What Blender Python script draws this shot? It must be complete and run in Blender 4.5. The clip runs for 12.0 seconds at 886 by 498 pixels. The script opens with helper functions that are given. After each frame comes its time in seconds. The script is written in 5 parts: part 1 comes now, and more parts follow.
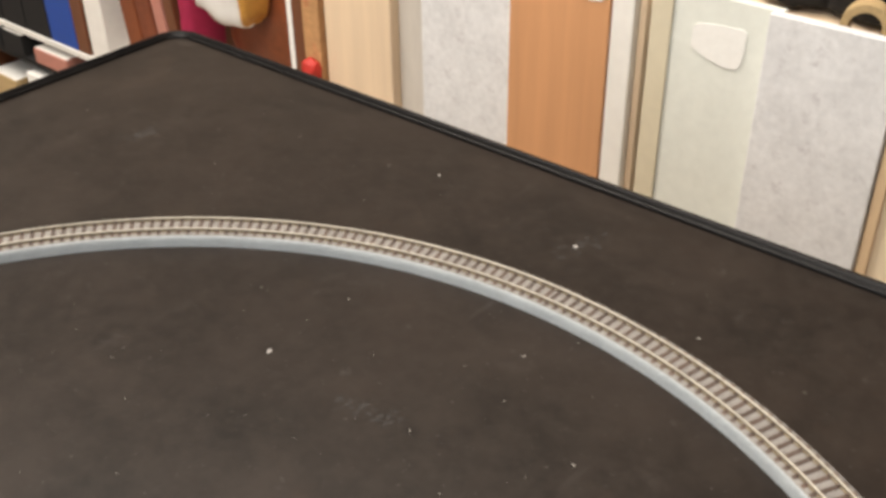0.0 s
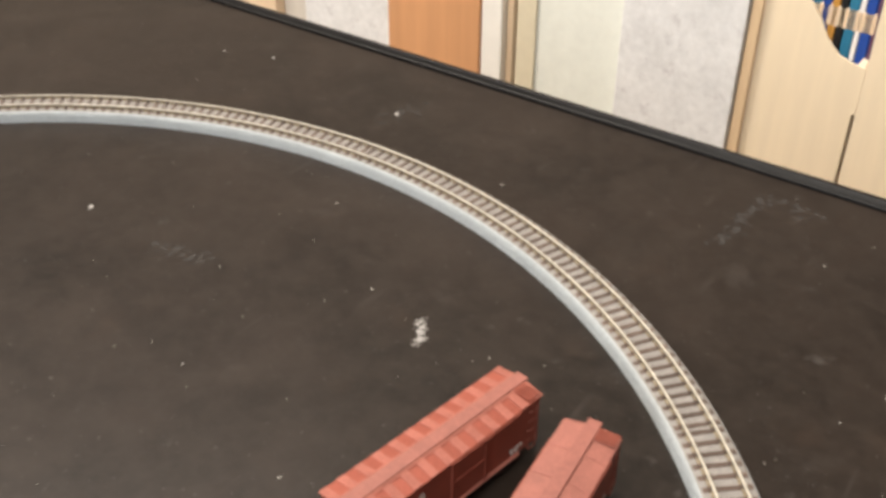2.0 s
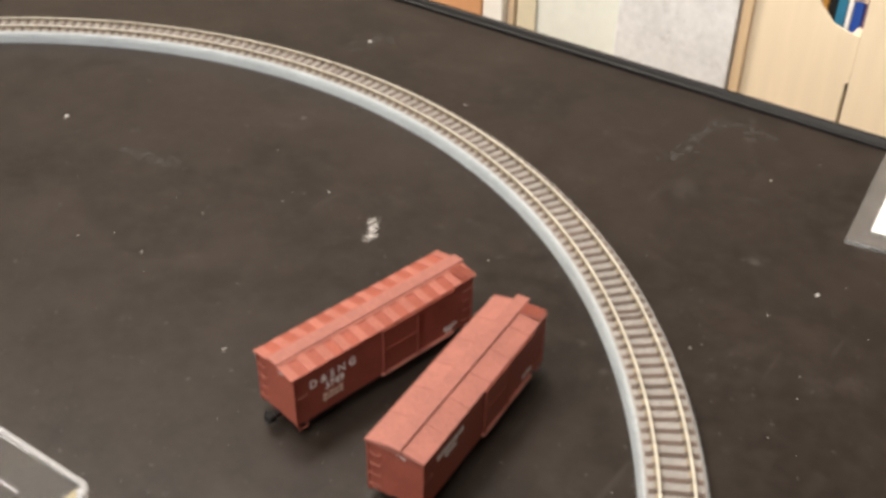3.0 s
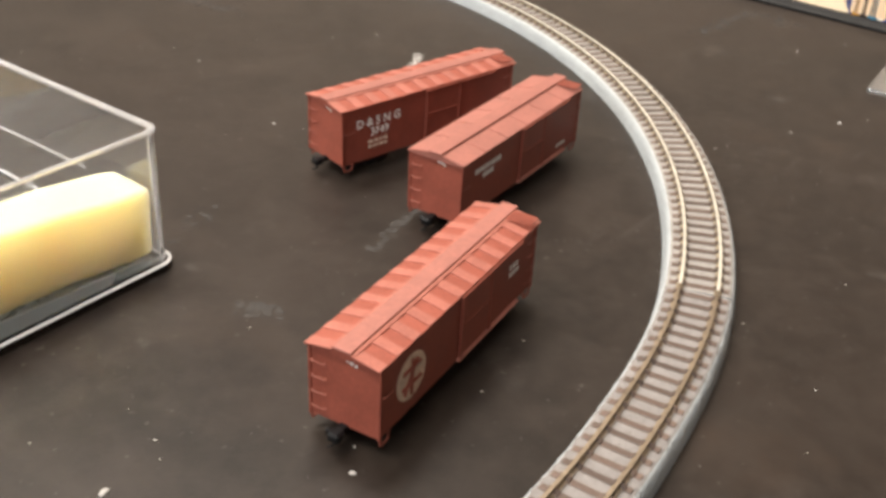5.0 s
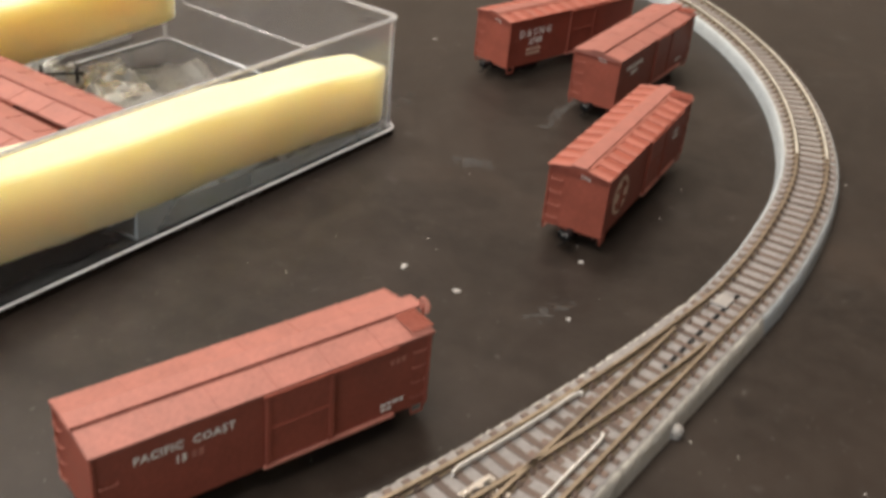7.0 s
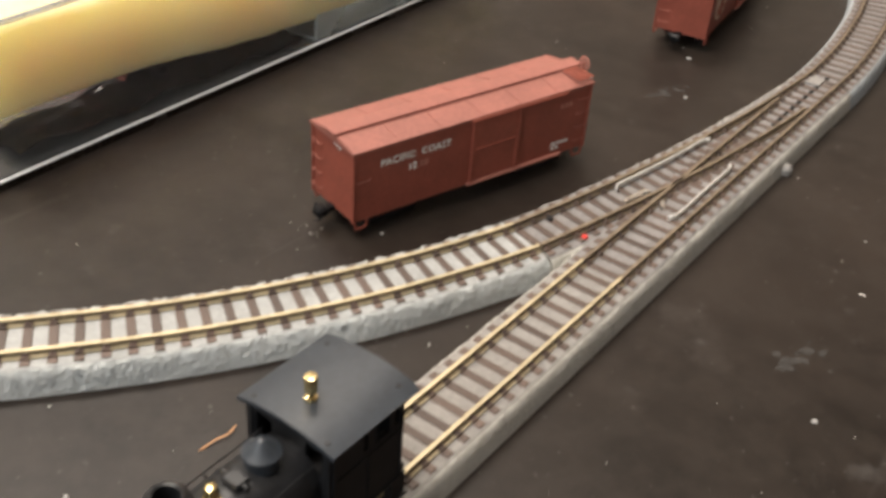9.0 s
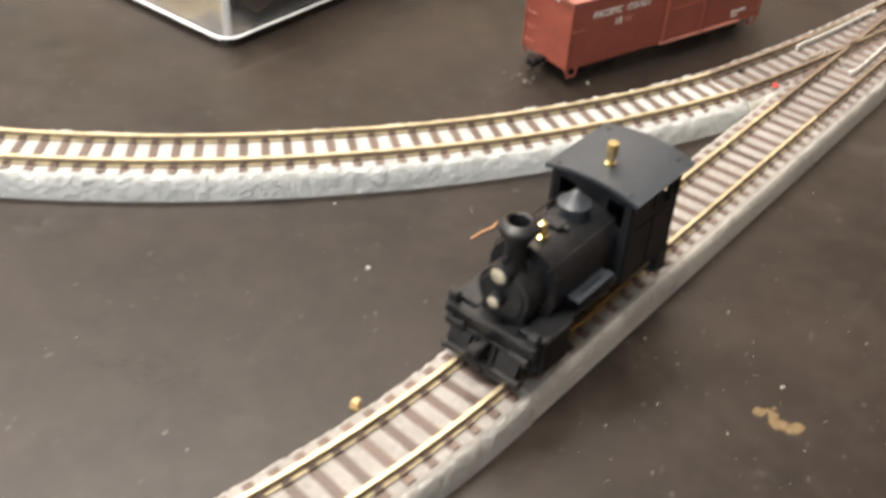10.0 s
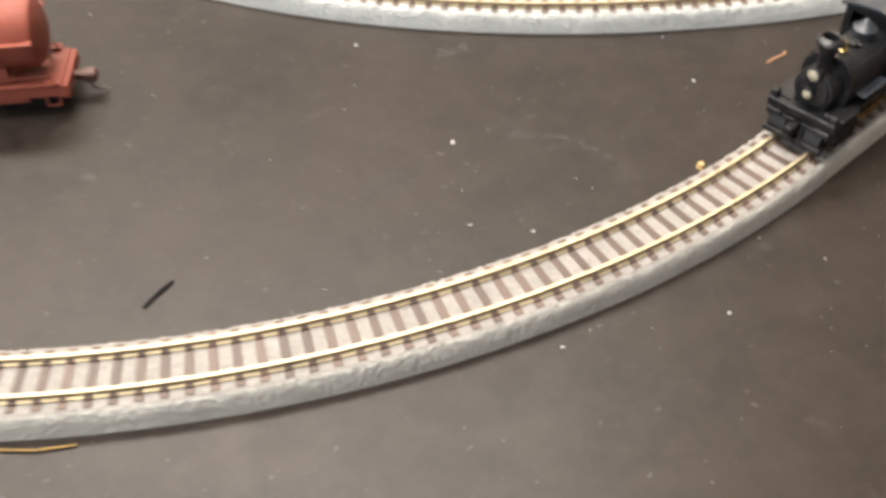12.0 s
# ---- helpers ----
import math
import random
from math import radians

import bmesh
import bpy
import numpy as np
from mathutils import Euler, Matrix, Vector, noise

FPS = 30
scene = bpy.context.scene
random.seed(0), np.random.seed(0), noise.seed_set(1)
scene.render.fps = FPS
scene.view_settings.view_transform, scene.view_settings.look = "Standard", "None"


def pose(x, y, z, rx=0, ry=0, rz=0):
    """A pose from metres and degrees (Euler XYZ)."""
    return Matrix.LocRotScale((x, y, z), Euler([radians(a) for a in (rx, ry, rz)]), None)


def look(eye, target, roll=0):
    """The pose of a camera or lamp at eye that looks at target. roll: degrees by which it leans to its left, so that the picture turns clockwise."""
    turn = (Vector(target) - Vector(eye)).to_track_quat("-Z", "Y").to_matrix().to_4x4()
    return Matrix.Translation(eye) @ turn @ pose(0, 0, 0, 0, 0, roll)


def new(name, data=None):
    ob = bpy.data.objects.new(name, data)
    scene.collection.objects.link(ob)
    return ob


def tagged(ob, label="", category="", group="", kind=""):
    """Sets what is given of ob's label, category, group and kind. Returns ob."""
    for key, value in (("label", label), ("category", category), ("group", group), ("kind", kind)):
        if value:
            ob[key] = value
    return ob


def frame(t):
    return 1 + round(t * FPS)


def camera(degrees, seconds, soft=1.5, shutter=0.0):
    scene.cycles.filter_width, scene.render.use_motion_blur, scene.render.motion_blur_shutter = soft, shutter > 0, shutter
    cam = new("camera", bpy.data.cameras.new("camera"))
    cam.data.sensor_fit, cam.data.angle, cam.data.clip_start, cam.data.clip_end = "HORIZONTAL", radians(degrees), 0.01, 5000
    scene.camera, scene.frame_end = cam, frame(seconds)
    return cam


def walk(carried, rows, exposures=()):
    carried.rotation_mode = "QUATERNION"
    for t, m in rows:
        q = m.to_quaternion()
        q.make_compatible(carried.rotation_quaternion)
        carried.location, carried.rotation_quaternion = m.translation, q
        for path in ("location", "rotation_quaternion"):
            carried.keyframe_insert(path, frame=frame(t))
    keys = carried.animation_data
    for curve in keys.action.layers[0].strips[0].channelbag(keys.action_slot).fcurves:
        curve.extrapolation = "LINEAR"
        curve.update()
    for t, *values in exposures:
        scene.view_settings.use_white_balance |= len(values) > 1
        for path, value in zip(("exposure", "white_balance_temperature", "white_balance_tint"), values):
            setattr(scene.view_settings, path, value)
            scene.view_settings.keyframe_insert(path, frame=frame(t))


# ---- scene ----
TOP = 0.74          # height of the table top
MM = 0.001

# ---------------------------------------------------------------- camera
cam = camera(45.72, 12.0, soft=3.5, shutter=0.4)
walk(cam, [
    (0, pose(-0.05620, -0.03245, TOP + 0.21675, 56.483, 0.646, -4.730)),
    (0.5, pose(-0.05088, -0.04265, TOP + 0.21531, 56.015, 0.656, -6.320)),
    (1, pose(-0.03903, -0.05249, TOP + 0.20774, 55.866, 0.336, -6.646)),
    (1.5, pose(-0.03162, -0.06286, TOP + 0.20189, 55.432, 0.181, -7.845)),
    (2, pose(-0.02405, -0.07550, TOP + 0.19380, 54.921, -0.334, -9.160)),
    (2.5, pose(-0.01761, -0.08681, TOP + 0.18568, 54.797, -0.514, -8.779)),
    (3, pose(-0.00809, -0.10346, TOP + 0.17818, 54.544, -0.719, -7.708)),
    (3.5, pose(-0.00601, -0.12020, TOP + 0.16416, 55.688, -1.808, -5.841)),
    (3.7, pose(-0.00779, -0.12765, TOP + 0.15236, 55.871, -1.778, -4.625)),
    (5.5, pose(-0.02981, -0.17082, TOP + 0.11838, 59.963, -3.716, -5.646)),
    (6, pose(-0.05606, -0.18754, TOP + 0.12672, 60.040, -3.945, -7.191)),
    (6.5, pose(-0.06962, -0.20525, TOP + 0.12641, 60.541, -4.368, -6.369)),
    (6.7, pose(-0.07122, -0.21159, TOP + 0.12082, 60.093, -4.692, -5.809)),
    (8.3, pose(-0.09646, -0.25363, TOP + 0.11128, 56.322, -4.691, -6.262)),
    (8.5, pose(-0.10032, -0.25849, TOP + 0.11038, 55.880, -4.093, -6.127)),
    (9, pose(-0.10743, -0.26966, TOP + 0.10934, 54.998, -3.735, -5.355)),
    (9.5, pose(-0.12159, -0.28519, TOP + 0.10012, 54.702, -3.379, -4.754)),
    (10, pose(-0.14187, -0.29921, TOP + 0.10130, 52.750, -3.242, -2.984)),
    (10.5, pose(-0.15032, -0.31249, TOP + 0.09984, 51.856, -3.329, -2.858)),
    (11, pose(-0.16180, -0.32006, TOP + 0.10351, 50.267, -2.216, -0.957)),
    (11.5, pose(-0.17425, -0.33743, TOP + 0.10293, 48.129, -0.466, 1.775)),
    (12, pose(-0.17817, -0.36376, TOP + 0.13092, 46.352, 0.861, 4.518)),
], exposures=[(0.0, -0.93), (2.0, -0.7), (3.7, -0.6), (5.5, -0.33), (6.7, -0.72), (8.5, -0.88), (9.2, -0.66), (10.0, -0.08), (12.0, -0.1)])

# ---------------------------------------------------------------- light
world = bpy.data.worlds.new("world")
scene.world = world
world.use_nodes = True
world.node_tree.nodes["Background"].inputs[0].default_value = (0.8, 0.85, 1.0, 1)
world.node_tree.nodes["Background"].inputs[1].default_value = 0.3


def area_lamp(name, eye, target, width, height, watts, colour):
    data = bpy.data.lights.new(name, "AREA")
    data.shape, data.size, data.size_y, data.energy, data.color = "RECTANGLE", width, height, watts, colour
    ob = new(name, data)
    ob.matrix_world = look(eye, target)
    return ob


# added lamps out of view, placed and powered to suit the scene's tones
area_lamp("unseen_side_light", (-1.5, -1.74, 1.55), (0.0, 0.2, 0.7), 1.5, 1.3, 72, (0.86, 0.94, 1.0))
area_lamp("unseen_overhead_light", (-0.75, 0.85, 2.44), (-0.75, 0.85, 0), 1.6, 0.4, 100, (1.0, 0.91, 0.81))
area_lamp("unseen_overhead_light", (-0.7, -0.35, 2.44), (-0.7, -0.35, 0), 1.2, 0.3, 75, (1.0, 0.92, 0.83))
# ---------------------------------------------------------------- materials
def node(tree, kind, **values):
    n = tree.nodes.new(kind)
    for key, value in values.items():
        if key in n.inputs:
            n.inputs[key].default_value = value
    return n


def surface(name, colour, rough=0.5, metal=0.0, var=0.2, grain=900.0, broad=60.0, bump=0.15, relief=0.0002,
            stretch=(1, 1, 1), rvar=0.1, spread=0.0, stain=None):
    """A painted, moulded or natural surface: fine grain, broad unevenness, a relief and a varying gloss."""
    m = bpy.data.materials.new(name)
    m.use_nodes = True
    t = m.node_tree
    bsdf = t.nodes["Principled BSDF"]
    bsdf.inputs["Metallic"].default_value = metal
    co = t.nodes.new("ShaderNodeTexCoord")
    mp = t.nodes.new("ShaderNodeMapping")
    mp.inputs["Scale"].default_value = stretch
    t.links.new(co.outputs["Object"], mp.inputs["Vector"])
    fine = node(t, "ShaderNodeTexNoise", Scale=grain, Detail=4.0, Roughness=0.6)
    wide = node(t, "ShaderNodeTexNoise", Scale=broad, Detail=3.0, Roughness=0.55)
    info = t.nodes.new("ShaderNodeObjectInfo")
    for n in (fine, wide):
        t.links.new(mp.outputs[0], n.inputs["Vector"])
    add = t.nodes.new("ShaderNodeMath")
    add.operation = "ADD"
    t.links.new(fine.outputs["Fac"], add.inputs[0])
    t.links.new(wide.outputs["Fac"], add.inputs[1])
    lo = tuple(c * (1 - var) for c in colour)
    hi = tuple(min(1, c * (1 + var)) for c in colour)
    ramp = t.nodes.new("ShaderNodeMapRange")
    ramp.inputs["From Min"].default_value, ramp.inputs["From Max"].default_value = 0.7, 1.3
    t.links.new(add.outputs[0], ramp.inputs["Value"])
    mix = t.nodes.new("ShaderNodeMix")
    mix.data_type = "RGBA"
    mix.inputs["A"].default_value, mix.inputs["B"].default_value = (*lo, 1), (*hi, 1)
    t.links.new(ramp.outputs[0], mix.inputs["Factor"])
    out = mix.outputs["Result"]
    if stain:
        spot = node(t, "ShaderNodeTexNoise", Scale=broad * 3.1, Detail=6.0, Roughness=0.7)
        t.links.new(mp.outputs[0], spot.inputs["Vector"])
        cut = t.nodes.new("ShaderNodeMapRange")
        cut.inputs["From Min"].default_value, cut.inputs["From Max"].default_value = 0.56, 0.72
        t.links.new(spot.outputs["Fac"], cut.inputs["Value"])
        over = t.nodes.new("ShaderNodeMix")
        over.data_type = "RGBA"
        over.inputs["B"].default_value = (*stain, 1)
        t.links.new(cut.outputs[0], over.inputs["Factor"])
        t.links.new(out, over.inputs["A"])
        out = over.outputs["Result"]
    if spread:
        hsv = t.nodes.new("ShaderNodeHueSaturation")
        r2 = t.nodes.new("ShaderNodeMapRange")
        r2.inputs["To Min"].default_value, r2.inputs["To Max"].default_value = 1 - spread, 1 + spread
        t.links.new(info.outputs["Random"], r2.inputs["Value"])
        t.links.new(r2.outputs[0], hsv.inputs["Value"])
        t.links.new(out, hsv.inputs["Color"])
        out = hsv.outputs["Color"]
    t.links.new(out, bsdf.inputs["Base Color"])
    rr = t.nodes.new("ShaderNodeMapRange")
    rr.inputs["To Min"].default_value, rr.inputs["To Max"].default_value = max(0.02, rough - rvar), min(1, rough + rvar)
    t.links.new(wide.outputs["Fac"], rr.inputs["Value"])
    t.links.new(rr.outputs[0], bsdf.inputs["Roughness"])
    if bump:
        b = t.nodes.new("ShaderNodeBump")
        b.inputs["Strength"].default_value, b.inputs["Distance"].default_value = bump, relief
        t.links.new(fine.outputs["Fac"], b.inputs["Height"])
        t.links.new(b.outputs[0], bsdf.inputs["Normal"])
    return m


def clear_plastic(name, rough=0.03, tint=(0.97, 0.98, 0.98)):
    m = bpy.data.materials.new(name)
    m.use_nodes = True
    t = m.node_tree
    bsdf = t.nodes["Principled BSDF"]
    bsdf.inputs["Base Color"].default_value = (*tint, 1)
    bsdf.inputs["Transmission Weight"].default_value = 1.0
    bsdf.inputs["IOR"].default_value = 1.45
    co = t.nodes.new("ShaderNodeTexCoord")
    n = node(t, "ShaderNodeTexNoise", Scale=60.0, Detail=5.0)
    t.links.new(co.outputs["Object"], n.inputs["Vector"])
    rr = t.nodes.new("ShaderNodeMapRange")
    rr.inputs["From Min"].default_value, rr.inputs["From Max"].default_value = 0.45, 0.75
    rr.inputs["To Min"].default_value, rr.inputs["To Max"].default_value = rough, rough + 0.15
    t.links.new(n.outputs["Fac"], rr.inputs["Value"])
    t.links.new(rr.outputs[0], bsdf.inputs["Roughness"])
    return m


def table_paint():
    """Dark brown-black table top: faint cloudy wear, dust films, fine scratches and lint specks."""
    m = bpy.data.materials.new("table_paint")
    m.use_nodes = True
    t = m.node_tree
    bsdf = t.nodes["Principled BSDF"]
    co = t.nodes.new("ShaderNodeTexCoord")

    def noise_range(scale, detail, low, high, stretch=None, turn=0.0, rough=0.6):
        vec = co.outputs["Object"]
        if stretch:
            mp = t.nodes.new("ShaderNodeMapping")
            mp.inputs["Scale"].default_value, mp.inputs["Rotation"].default_value = stretch, (0, 0, radians(turn))
            t.links.new(vec, mp.inputs["Vector"])
            vec = mp.outputs[0]
        n = node(t, "ShaderNodeTexNoise", Scale=scale, Detail=detail, Roughness=rough)
        t.links.new(vec, n.inputs["Vector"])
        r = t.nodes.new("ShaderNodeMapRange")
        r.inputs["From Min"].default_value, r.inputs["From Max"].default_value = low, high
        t.links.new(n.outputs["Fac"], r.inputs["Value"])
        return r.outputs[0], n

    def over(under, colour, factor, strength):
        mul = t.nodes.new("ShaderNodeMath")
        mul.operation = "MULTIPLY"
        mul.inputs[1].default_value = strength
        t.links.new(factor, mul.inputs[0])
        mix = t.nodes.new("ShaderNodeMix")
        mix.data_type = "RGBA"
        mix.inputs["B"].default_value = (*colour, 1)
        t.links.new(mul.outputs[0], mix.inputs["Factor"])
        t.links.new(under, mix.inputs["A"])
        return mix.outputs["Result"]

    base = t.nodes.new("ShaderNodeRGB")
    base.outputs[0].default_value = (0.0052, 0.0033, 0.0024, 1)
    c = base.outputs[0]
    cloud, cloud_n = noise_range(14, 7, 0.36, 0.68, rough=0.68)
    c = over(c, (0.0185, 0.0121, 0.0087), cloud, 0.9)
    patch, _ = noise_range(45, 5, 0.5, 0.72, rough=0.65)
    c = over(c, (0.03, 0.022, 0.017), patch, 0.45)
    smear, _ = noise_range(42, 6, 0.60, 0.78, rough=0.7)
    c = over(c, (0.12, 0.105, 0.095), smear, 0.2)
    blot, _ = noise_range(110, 3, 0.68, 0.8, rough=0.6)
    c = over(c, (0.16, 0.15, 0.14), blot, 0.22)
    brown, _ = noise_range(24, 4, 0.62, 0.75)
    c = over(c, (0.04, 0.026, 0.018), brown, 0.4)
    for scale, turn, low in ((160, 35, 0.72), (190, -50, 0.73), (150, 80, 0.74)):
        line, _ = noise_range(scale, 2, low, low + 0.05, stretch=(1, 0.12, 1), turn=turn, rough=0.5)
        c = over(c, (0.13, 0.115, 0.105), line, 0.09)
    speck, _ = noise_range(700, 1, 0.745, 0.775)
    c = over(c, (0.2, 0.19, 0.18), speck, 0.3)
    mottle, _ = noise_range(190, 5, 0.4, 0.66, rough=0.7)
    c = over(c, (0.026, 0.02, 0.016), mottle, 0.5)
    fleck, _ = noise_range(420, 2, 0.7, 0.76)
    c = over(c, (0.12, 0.11, 0.1), fleck, 0.35)
    grain, grain_n = noise_range(2500, 3, 0.35, 0.65)
    c = over(c, (0.026, 0.021, 0.017), grain, 0.16)
    t.links.new(c, bsdf.inputs["Base Color"])
    r = t.nodes.new("ShaderNodeMapRange")
    r.inputs["To Min"].default_value, r.inputs["To Max"].default_value = 0.33, 0.5
    bsdf.inputs["Specular IOR Level"].default_value = 0.24
    bsdf.inputs["Sheen Weight"].default_value, bsdf.inputs["Sheen Roughness"].default_value = 0.06, 0.45
    bsdf.inputs["Sheen Tint"].default_value = (0.8, 0.68, 0.58, 1)
    t.links.new(cloud_n.outputs["Fac"], r.inputs["Value"])
    t.links.new(r.outputs[0], bsdf.inputs["Roughness"])
    b = t.nodes.new("ShaderNodeBump")
    b.inputs["Strength"].default_value, b.inputs["Distance"].default_value = 0.25, 0.00012
    t.links.new(grain_n.outputs["Fac"], b.inputs["Height"])
    t.links.new(b.outputs[0], bsdf.inputs["Normal"])
    return m


TABLE = table_paint()
RIM = surface("rim_vinyl", (0.004, 0.0035, 0.0035), 0.38, var=0.3, grain=800, broad=80, bump=0.1)
RIM.node_tree.nodes["Principled BSDF"].inputs["Specular IOR Level"].default_value = 0.22
ROADBED = surface("roadbed_plastic", (0.365, 0.352, 0.322), 0.6, var=0.14, grain=1100, broad=90, bump=1.0, relief=0.0009, stain=(0.37, 0.37, 0.355))
# lighter copy of the roadbed plastic: the inner curve's side light painted in
LIT_BED = surface("lit_roadbed_plastic", (0.41, 0.42, 0.408), 0.6, var=0.14, grain=1100, broad=90, bump=1.0, relief=0.0009, stain=(0.37, 0.37, 0.355))
# darker than the bed's sides, to offset the stronger light on its top
PALE_BALLAST = surface("pale_ballast", (0.3, 0.3, 0.29), 0.7, var=0.18, grain=900, broad=160, bump=0.8, relief=0.0005, stain=(0.27, 0.262, 0.25))
# warm, shaded copy for the stretches that face away from the side light
SHADED_BED = surface("shaded_roadbed_plastic", (0.42, 0.4, 0.355), 0.65, var=0.14, grain=1100, broad=90, bump=0.8, relief=0.0007, stain=(0.3, 0.28, 0.25))
# still darker ballast tone for the turnout and the short curve before it
DARK_BALLAST = surface("dark_ballast", (0.185, 0.17, 0.162), 0.8, var=0.2, grain=900, broad=160, bump=0.8, relief=0.0005, stain=(0.12, 0.108, 0.1))
# paler and only half metallic, so the bright reflection sits in the colour
LOOP_RAIL = surface("nickel_silver_rail", (0.67, 0.64, 0.55), 0.33, metal=0.5, var=0.18, grain=900, broad=150, bump=0.1, relief=0.0001)
# cool copy: bluish side light put into the loop's plastic
LOOP_BED = surface("blue_lit_roadbed_plastic", (0.345, 0.37, 0.38), 0.6, var=0.12, grain=1100, broad=90, bump=0.8, relief=0.0007, stain=(0.31, 0.325, 0.33))
# bed tops toned down in the colour, in place of weaker light from above
DIMMED = surface("dimmed_ballast", (0.222, 0.206, 0.19), 0.75, var=0.2, grain=900, broad=160, bump=0.8, relief=0.0005, stain=(0.165, 0.147, 0.14))
# rail below its head is darkened: the head's shadow put into the colour
WEB = surface("shaded_rail_web", (0.25, 0.205, 0.14), 0.5, metal=0.6, var=0.3, grain=900, broad=300)
OLD_RAIL = surface("brown_rail", (0.235, 0.185, 0.13), 0.5, metal=0.7, var=0.25, grain=900, broad=200)
# mostly non-metal: the guard rails' shine is painted into the base colour
BRIGHT = surface("bright_nickel", (0.72, 0.7, 0.65), 0.35, metal=0.35, var=0.12, grain=900, broad=200)
SLEEPER = surface("sleeper_plastic", (0.084, 0.055, 0.042), 0.55, var=0.3, grain=1500, broad=300, bump=0.2, spread=0.25)
RAIL = surface("rail_brass", (0.5, 0.425, 0.285), 0.52, metal=0.85, var=0.2, grain=900, broad=150, bump=0.1, relief=0.0001)
CAR_RED = surface("boxcar_red", (0.23, 0.061, 0.04), 0.5, var=0.16, grain=1300, broad=140, bump=0.25, relief=0.0001, spread=0.06)
# plain roofs and running boards, a little lighter than the body red
CAR_ROOF = surface("boxcar_light_roof", (0.25, 0.088, 0.066), 0.62, var=0.2, grain=1300, broad=180, bump=0.25, relief=0.0001, spread=0.05)
COUPLER = surface("coupler_brown", (0.07, 0.028, 0.02), 0.5, var=0.2, grain=1300, broad=200)
CAR_EDGE = surface("boxcar_dry_edge", (0.37, 0.15, 0.115), 0.6, var=0.2, grain=1300, broad=200)
CAR_RIB = surface("boxcar_pale_rib", (0.285, 0.098, 0.072), 0.6, var=0.2, grain=1300, broad=200, spread=0.05)
OLD_INK = surface("faded_ink", (0.6, 0.46, 0.35), 0.6, var=0.3, grain=1600, broad=300)
CAR_PALE = surface("boxcar_worn_edge", (0.42, 0.16, 0.12), 0.6, var=0.2, grain=1300, broad=200)
BLACK = surface("black_plastic", (0.006, 0.006, 0.0065), 0.45, var=0.4, grain=1200, broad=200, bump=0.2)
WHITE_INK = surface("white_ink", (0.72, 0.7, 0.66), 0.6, var=0.15, grain=3000, broad=500)
FOAM = surface("yellow_foam", (0.98, 0.73, 0.36), 0.85, var=0.05, grain=2200, broad=60, bump=0.6, relief=0.0006)
CLEAR = clear_plastic("clear_styrene")
# slight white share paints in the haze of reflections on the walls
CLEAR.node_tree.nodes["Principled BSDF"].inputs["Transmission Weight"].default_value = 0.975
FLOOR = surface("floor_boards", (0.24, 0.17, 0.11), 0.5, var=0.2, grain=60, broad=4)
# unseen walls, darkened to cut the light they bounce back
FAR_WALL = surface("dim_bounce_wall", (0.11, 0.082, 0.06), 0.7, var=0.2, grain=60, broad=3)
BEIGE = surface("beige_strip", (0.70, 0.63, 0.47), 0.6, var=0.06, grain=80, broad=6)
WALL = surface("wall_paint", (0.55, 0.52, 0.47), 0.8, var=0.05, grain=300, broad=3)
CEIL = surface("ceiling_paint", (0.7, 0.69, 0.66), 0.9, var=0.04, grain=300, broad=3)
NICKEL = surface("nickel_wire", (0.78, 0.76, 0.72), 0.25, metal=1.0, var=0.15, grain=900, broad=200)
LOCO = surface("engine_black", (0.0095, 0.0098, 0.011), 0.38, var=0.35, grain=900, broad=180, bump=0.2, relief=0.0001, stain=(0.024, 0.024, 0.025))
# lighter grey for the cab roof, steam dome and running boards
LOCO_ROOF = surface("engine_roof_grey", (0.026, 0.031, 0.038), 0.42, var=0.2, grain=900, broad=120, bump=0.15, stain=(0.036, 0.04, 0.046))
BRASS = surface("polished_brass", (0.82, 0.66, 0.34), 0.2, metal=1.0, var=0.12, grain=900, broad=300)
LENS = surface("lamp_lens_cream", (0.32, 0.28, 0.21), 0.3, var=0.15, grain=900, broad=600)
OLD_BRASS = surface("dull_brass", (0.24, 0.155, 0.06), 0.42, metal=0.9, var=0.3, grain=900, broad=400)
TYRE = surface("bronze_tyre", (0.16, 0.1, 0.045), 0.4, metal=0.8, var=0.35, grain=900, broad=400)
PLY = surface("pale_plywood", (0.84, 0.65, 0.45), 0.6, var=0.12, grain=40, broad=5, stretch=(1, 1, 0.08), bump=0.1)
BIRCH = surface("birch_file", (0.88, 0.74, 0.54), 0.55, var=0.08, grain=60, broad=6, stretch=(1, 1, 0.1), bump=0.08)
EDGE_WOOD = surface("tan_edge_wood", (0.72, 0.53, 0.33), 0.6, var=0.12, grain=50, broad=6, stretch=(1, 1, 0.1))
ORANGE_WOOD = surface("orange_wood", (0.68, 0.35, 0.17), 0.45, var=0.12, grain=50, broad=7, stretch=(1, 1, 0.06), bump=0.08)
PALE_BOARD = surface("pale_green_board", (0.79, 0.81, 0.745), 0.6, var=0.06, grain=80, broad=6)
SPECKLE = surface("speckled_felt", (0.75, 0.752, 0.755), 0.9, var=0.12, grain=140, broad=22, bump=0.4, relief=0.001, stain=(0.56, 0.54, 0.55))
PAPER = surface("white_paper", (0.92, 0.91, 0.87), 0.8, var=0.04, grain=200, broad=20)
WHITE_PAINT = surface("white_painted_wood", (0.88, 0.86, 0.81), 0.5, var=0.05, grain=60, broad=8)
TAN = surface("tan_board", (0.6, 0.56, 0.5), 0.7, var=0.12, grain=60, broad=6, stretch=(1, 1, 0.2))
